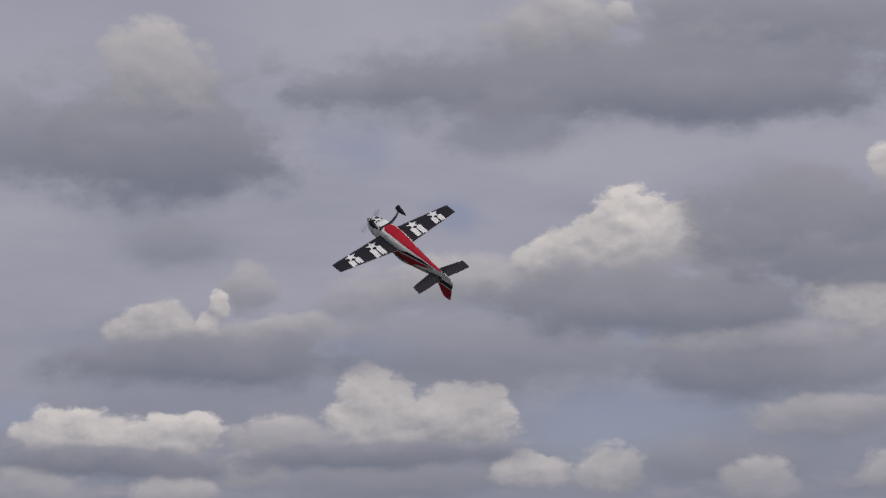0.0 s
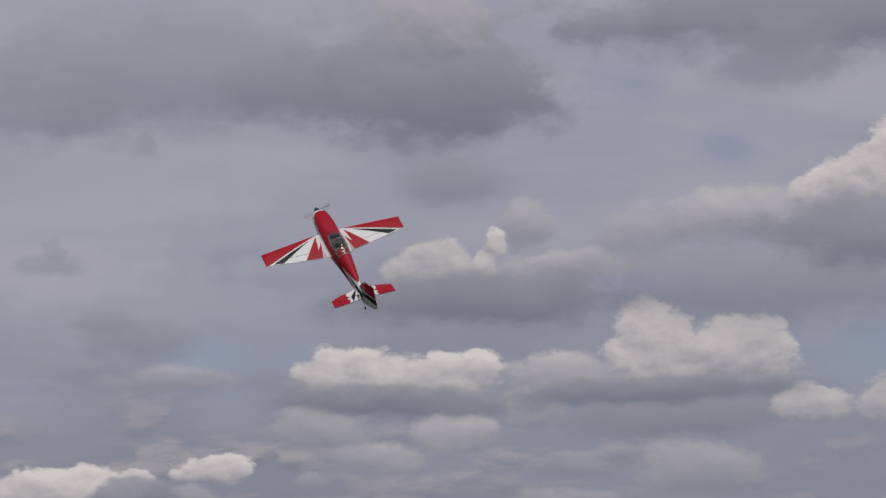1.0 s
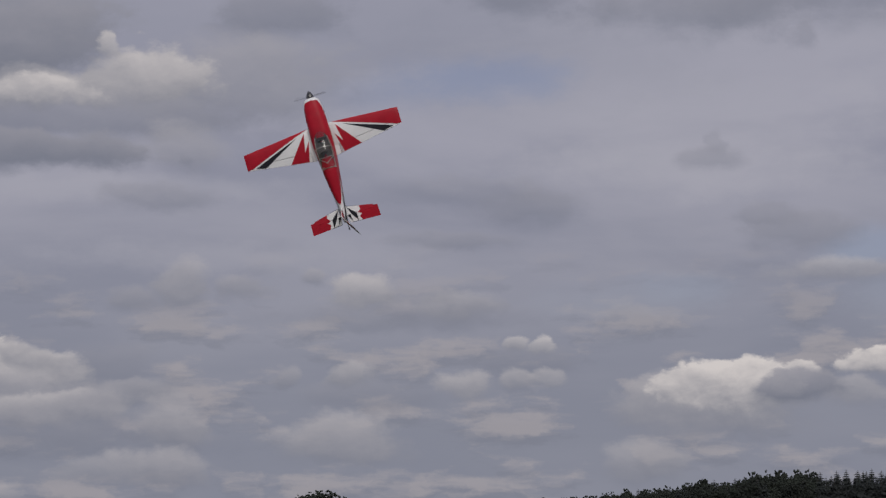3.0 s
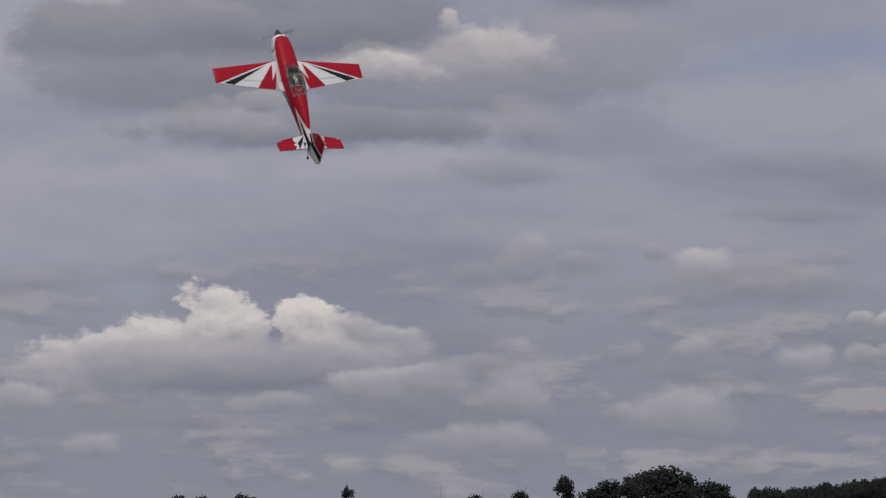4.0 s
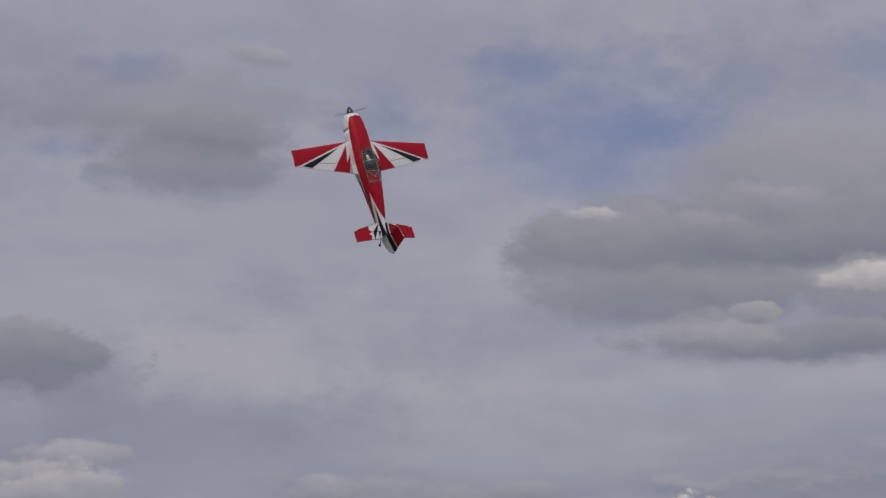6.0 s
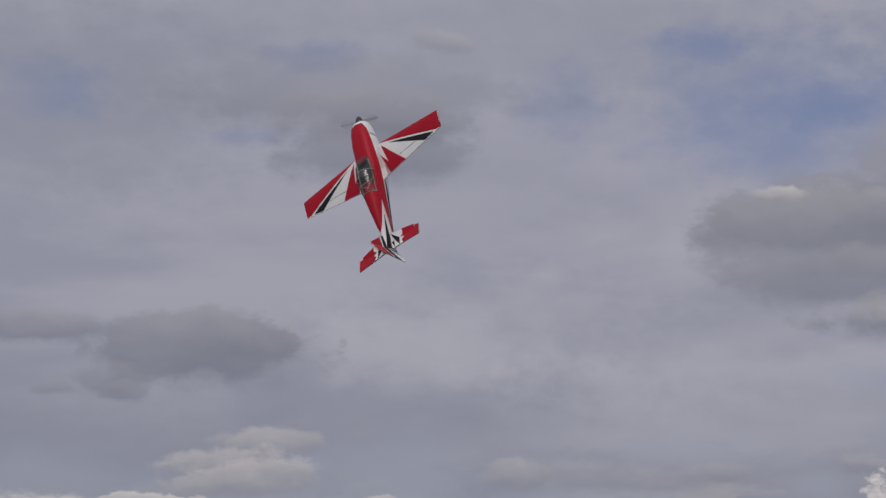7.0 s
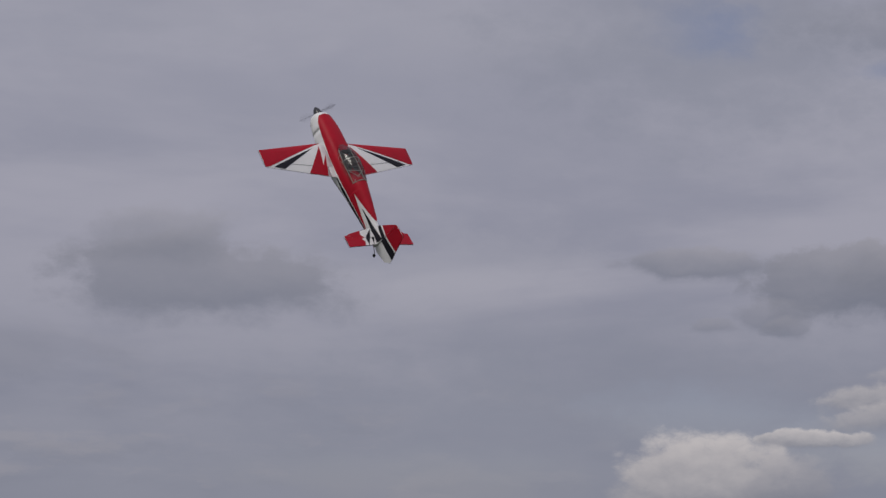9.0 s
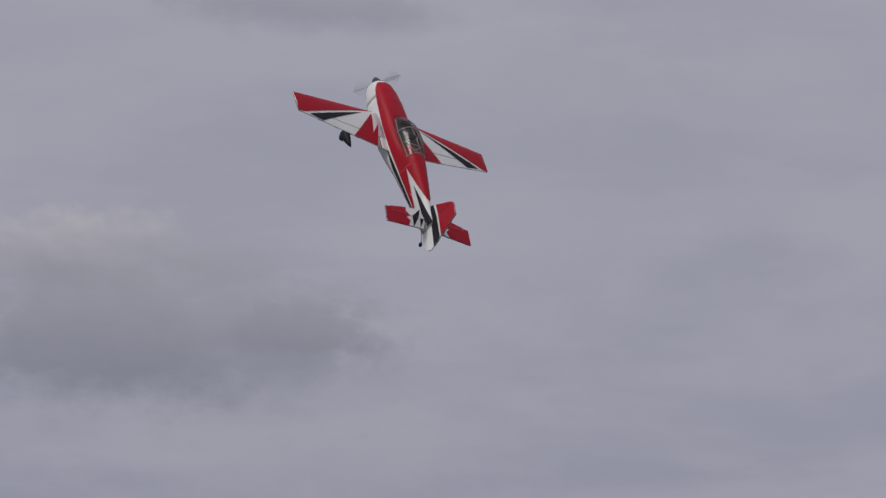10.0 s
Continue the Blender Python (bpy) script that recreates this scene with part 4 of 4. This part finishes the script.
def spruce(seed, height):
    rng = random.Random(seed)
    tree = new("spruce_tree")
    part("trunk", tube([(0, 0, height * k / 6) for k in range(7)], height * 0.014, 8, 0.1), BARK, tree)
    bm = bmesh.new()
    z = height * 0.12
    while z < height * 0.985:
        k = z / height
        reach = height * 0.25 * (1 - k) ** 0.8 * rng.uniform(0.8, 1.15) + 0.12
        arms = rng.randint(8, 11)
        first = rng.uniform(0, 6)
        for i in range(arms):
            a = first + i * math.tau / arms + rng.uniform(-0.2, 0.2)
            r = reach * rng.uniform(0.7, 1.2)
            d, side_way = Vector((math.cos(a), math.sin(a), 0)), Vector((-math.sin(a), math.cos(a), 0))
            root = bm.verts.new((0, 0, z + 0.25 * r))
            mid_l = bm.verts.new(Vector((0, 0, z)) + d * r * 0.55 + side_way * r * 0.34)
            mid_r = bm.verts.new(Vector((0, 0, z)) + d * r * 0.55 - side_way * r * 0.34)
            ridge = bm.verts.new(Vector((0, 0, z + 0.16 * r)) + d * r * 0.55)
            tip = bm.verts.new(Vector((0, 0, z - 0.30 * r)) + d * r)
            for f in ((root, ridge, mid_l), (root, mid_r, ridge), (ridge, tip, mid_l), (ridge, mid_r, tip), (mid_l, tip, mid_r), (root, mid_l, mid_r)):
                bm.faces.new(f)
        z += height * 0.030 * rng.uniform(0.8, 1.2)
    part("crown", bm, NEEDLES, tree)
    return tagged(tree, "dark pointed spruce on the edge of the wood", "tree", "spruces of the treeline")


def broadleaf(seed, height, spread):
    rng = random.Random(seed)
    tree = new("broadleaf_tree")
    limbs = [tube([(0, 0, 0), (0.1, 0, height * 0.2), (0, 0.1, height * 0.45), (0, 0, height * 0.75)], height * 0.025, 8, 0.3)]
    lobes = []
    for k in range(9):
        a, up = rng.uniform(0, 6.28), rng.uniform(0.38, 0.86)
        reach = spread * rng.uniform(0.25, 0.62) * (1.1 - 0.5 * abs(up - 0.55) / 0.35)
        end = Vector((math.cos(a) * reach, math.sin(a) * reach, height * up))
        limbs.append(tube([(0, 0, height * (up - 0.22)), tuple(end * 0.5 + Vector((0, 0, height * (up - 0.10) * 0.5))), tuple(end)], height * 0.010, 6, 0.3))
        lobes.append((end, spread * rng.uniform(0.26, 0.42)))
    lobes.append((Vector((0, 0, height * 0.84)), spread * 0.36))
    part("trunk", join(*limbs), BARK, tree)
    bm = bmesh.new()
    for centre, size in lobes:
        for _ in range(110):
            d = Vector((rng.gauss(0, 1), rng.gauss(0, 1), rng.gauss(0, 0.85))).normalized() * size * rng.uniform(0.35, 1.05)
            clump(bm, centre + d, size * rng.uniform(0.10, 0.20), rng)
    part("crown", bm, LEAVES, tree)
    return tagged(tree, "dark round-crowned broadleaf tree beyond the meadow", "tree", "broadleaf trees of the treeline")


def spot(az, distance):
    """The place on the ground that many degrees left of north."""
    return -math.sin(radians(az)) * distance, math.cos(radians(az)) * distance


rng = random.Random(5)
spruces = [spruce(k, 20.0) for k in range(4)]
broadleaves = [broadleaf(20 + k, 12.0, 5.6) for k in range(4)]
used = set()


def plant(stock, az, distance, height, natural, wide=1.0):
    x, y = spot(az, distance)
    k = rng.randrange(len(stock))
    m = pose(x, y, -0.1, 0, 0, rng.uniform(0, 360))
    ob = stock[k]
    s = height / natural
    if ob.name in used:
        ob = copy_thing(ob, m)
    used.add(ob.name)
    ob.matrix_basis = m
    ob.scale = (s * wide, s * wide, s)


def skyline(az):
    """Height in degrees to which the wood stands against the sky."""
    return float(np.interp(az, (4.50, 6.52, 7.25, 7.95, 9.08, 9.68, 10.92, 12.01, 15.37, 16.13, 18.30, 19.01), (1.51, 1.49, 1.43, 1.34, 1.22, 1.10, 1.08, 1.07, 0.72, 0.66, 0.41, 0.45)))


az = 5.6
while az < 18.9:
    for row, away in enumerate((900, 915, 935, 960)):
        top = 1.7 + math.tan(radians(skyline(az))) * away * rng.uniform(0.90, 1.06) * (0.95, 1.04, 1.04, 1.04)[row]
        if az < 11.2 or rng.random() < 0.25:
            plant(spruces, az + rng.uniform(-0.08, 0.08), away + rng.uniform(-6, 6), top, 20.0, 1.45)
        else:
            plant(broadleaves, az + rng.uniform(-0.08, 0.08), away + rng.uniform(-6, 6), top * 0.97, 12.0 * 0.98, 0.85)
    az += rng.uniform(0.14, 0.20)
# single trees and hedges further along
for az, rise_to, wide in (
    (22.56, 0.69, 0.62),
    (22.04, 0.41, 0.80),
    (21.61, 0.61, 0.90),
    (21.26, 0.67, 0.80),
    (20.78, 0.82, 1.10),
    (20.51, 0.80, 1.00),
    (20.96, 0.75, 0.90),
    (20.08, 0.59, 0.90),
    (19.76, 0.56, 1.00),
    (19.55, 0.47, 0.90),
    (23.37, 0.37, 0.70),
    (24.28, 0.32, 0.80),
    (26.72, 0.47, 0.40),
    (28.74, 0.36, 0.90),
    (29.95, 0.33, 1.00),
    (29.52, 0.32, 1.00),
    (21.81, 0.52, 0.80),
):
    plant(broadleaves, az, 780 + rng.uniform(-25, 25), 1.7 + math.tan(radians(rise_to + 0.05)) * 780, 12.0, wide * 1.45)


def mast(az, top):
    x, y = spot(az, 700)
    m = tagged(new("mast"), "thin grey mast far across the meadow", "mast", "far masts")
    part("pole", tube([(0, 0, -0.1), (0, 0, 3.0), (0, 0, top)], 0.07, 8, 0.5), STEEL, m)
    part("foot", tube([(0, 0, -0.1), (0, 0, 0.4)], 0.16, 10), STEEL, m)
    m.matrix_basis = pose(x, y, 0)


for az, rise_to in ((24.92, 0.52), (24.11, 0.47), (23.29, 0.52)):
    mast(az, 1.7 + math.tan(radians(rise_to)) * 700)


# ---- what moves ----
def motions():
    walk(aeroplane, [
        (0.00, pose(-0.679, 45.050, 8.666, 144.70, -33.64, 136.61)),
        (0.20, pose(-1.620, 45.238, 8.484, 111.68, -36.82, 136.95)),
        (0.40, pose(-2.739, 44.682, 8.172, 79.73, -37.72, 133.32)),
        (0.50, pose(-3.285, 43.979, 7.911, 63.74, -39.73, 132.85)),
        (0.60, pose(-3.844, 43.686, 7.736, 44.87, -42.67, 134.56)),
        (0.70, pose(-4.464, 44.756, 7.754, 22.50, -46.16, 136.73)),
        (0.80, pose(-4.880, 44.021, 7.575, 2.42, -47.26, 136.07)),
        (1.00, pose(-5.693, 43.346, 7.510, -28.04, -51.49, 134.15)),
        (1.20, pose(-6.548, 43.107, 7.670, -42.74, -67.16, 130.78)),
        (1.50, pose(-7.924, 42.239, 7.599, -53.43, -79.39, 138.29)),
        (2.00, pose(-9.678, 39.954, 7.030, -71.04, -69.88, 165.82)),
        (2.50, pose(-11.446, 37.990, 6.834, -74.31, -65.02, 168.97)),
        (3.00, pose(-14.017, 37.441, 6.973, -71.63, -72.52, 172.76)),
        (3.20, pose(-15.088, 37.209, 7.156, -83.55, -77.99, -171.99)),
        (3.75, pose(-17.624, 36.193, 7.509, -24.82, -70.93, 153.48)),
        (4.30, pose(-20.160, 35.176, 7.861, 4.58, -59.72, 149.03)),
        (4.50, pose(-20.892, 34.551, 8.104, 23.71, -54.70, 142.61)),
        (4.70, pose(-21.670, 34.161, 8.455, 46.51, -52.76, 132.60)),
        (4.90, pose(-22.398, 34.029, 8.787, 65.38, -51.00, 120.66)),
        (5.10, pose(-23.425, 34.875, 9.484, 62.84, -55.99, 131.51)),
        (5.30, pose(-23.853, 34.939, 9.724, 47.20, -63.60, 150.57)),
        (5.50, pose(-23.981, 34.460, 9.714, 26.77, -70.89, 163.65)),
        (5.70, pose(-23.845, 33.640, 9.610, -9.10, -76.14, -171.65)),
        (6.25, pose(-22.768, 30.519, 8.882, -46.38, -69.08, -178.22)),
        (6.80, pose(-21.691, 27.398, 8.154, -76.99, -64.30, 167.70)),
        (7.00, pose(-21.912, 26.557, 7.924, -71.43, -64.42, 159.89)),
        (7.50, pose(-22.225, 24.241, 7.439, -60.93, -65.52, 152.48)),
        (8.00, pose(-23.918, 23.536, 7.274, -55.94, -61.80, 156.27)),
        (8.50, pose(-26.184, 23.354, 7.089, -60.39, -57.65, -168.03)),
        (8.80, pose(-26.826, 21.868, 6.976, -38.56, -56.66, -158.92)),
        (9.00, pose(-26.825, 20.291, 7.072, -14.75, -60.43, -164.68)),
        (9.20, pose(-26.194, 18.338, 7.142, 10.46, -61.96, -176.62)),
        (9.50, pose(-25.119, 15.426, 7.611, 37.44, -60.16, 164.13)),
        (10.00, pose(-22.934, 11.995, 9.068, 9.98, -59.85, -177.57)),
    ])
    tail = (  # seconds, elevator, rudder (degrees)
        (0.00, 13, 0),
        (0.20, 1, 12),
        (0.40, 18, 26),
        (0.50, 26, 31),
        (0.60, 26, 19),
        (0.70, 26, 12),
        (0.80, 8, -10),
        (1.00, 10, -27),
        (1.20, 18, -34),
        (1.50, 23, 4),
        (2.00, 12, -26),
        (2.50, -11, -33),
        (3.00, -5, -32),
        (3.20, -5, -34),
        (3.75, 6, -22),
        (4.30, 16, -10),
        (4.50, 10, -4),
        (4.70, 5, -1),
        (4.90, 9, 0),
        (5.10, 6, 0),
        (5.30, 7, -2),
        (5.50, 9, -5),
        (5.70, 5, -12),
        (6.25, 3, -25),
        (6.80, 2, -34),
        (7.00, 17, -30),
        (7.50, 10, -34),
        (8.00, 16, -32),
        (8.50, 22, -32),
        (8.80, 23, -32),
        (9.00, 5, -12),
        (9.20, 4, 6),
        (9.50, 4, 2),
        (10.00, -10, 8),
    )
    for e in elevators:
        walk(e, [(t, pose(HINGE_X, 0, STAB_Z, 0, up, 0)) for t, up, _ in tail])
    walk(rudder, [(t, pose(RUDDER_X, 0, 0, 0, 0, -swing)) for t, _, swing in tail])
    phase = (  # seconds, where in its turn the propeller stands (degrees)
        (0.00, -125), (0.20, -88), (0.40, -51), (0.50, -32), (0.60, -11), (0.70, 12),
        (0.80, 34), (1.00, 70), (1.20, 97), (1.50, 104), (2.00, 95), (2.50, 97),
        (3.00, 96), (3.20, 96), (3.75, 74), (4.30, 50), (4.50, 38), (4.70, 29),
        (4.90, 29), (5.10, 17), (5.30, 11), (5.50, 20), (5.70, 33), (6.25, 76),
        (6.80, 121), (7.00, 126), (7.50, 127), (8.00, 120), (8.50, 88), (8.80, 59),
        (9.00, 44), (9.20, 34), (9.50, 32), (10.00, 40))
    spin = [60 * k + float(np.interp(k / 30, [t for t, _ in phase], [a for _, a in phase])) for k in range(301)]
    walk(propeller, [(k / 30, pose(0.735, 0, -0.012, spin[k] % 360, 0, 0)) for k in range(301)])


motions()
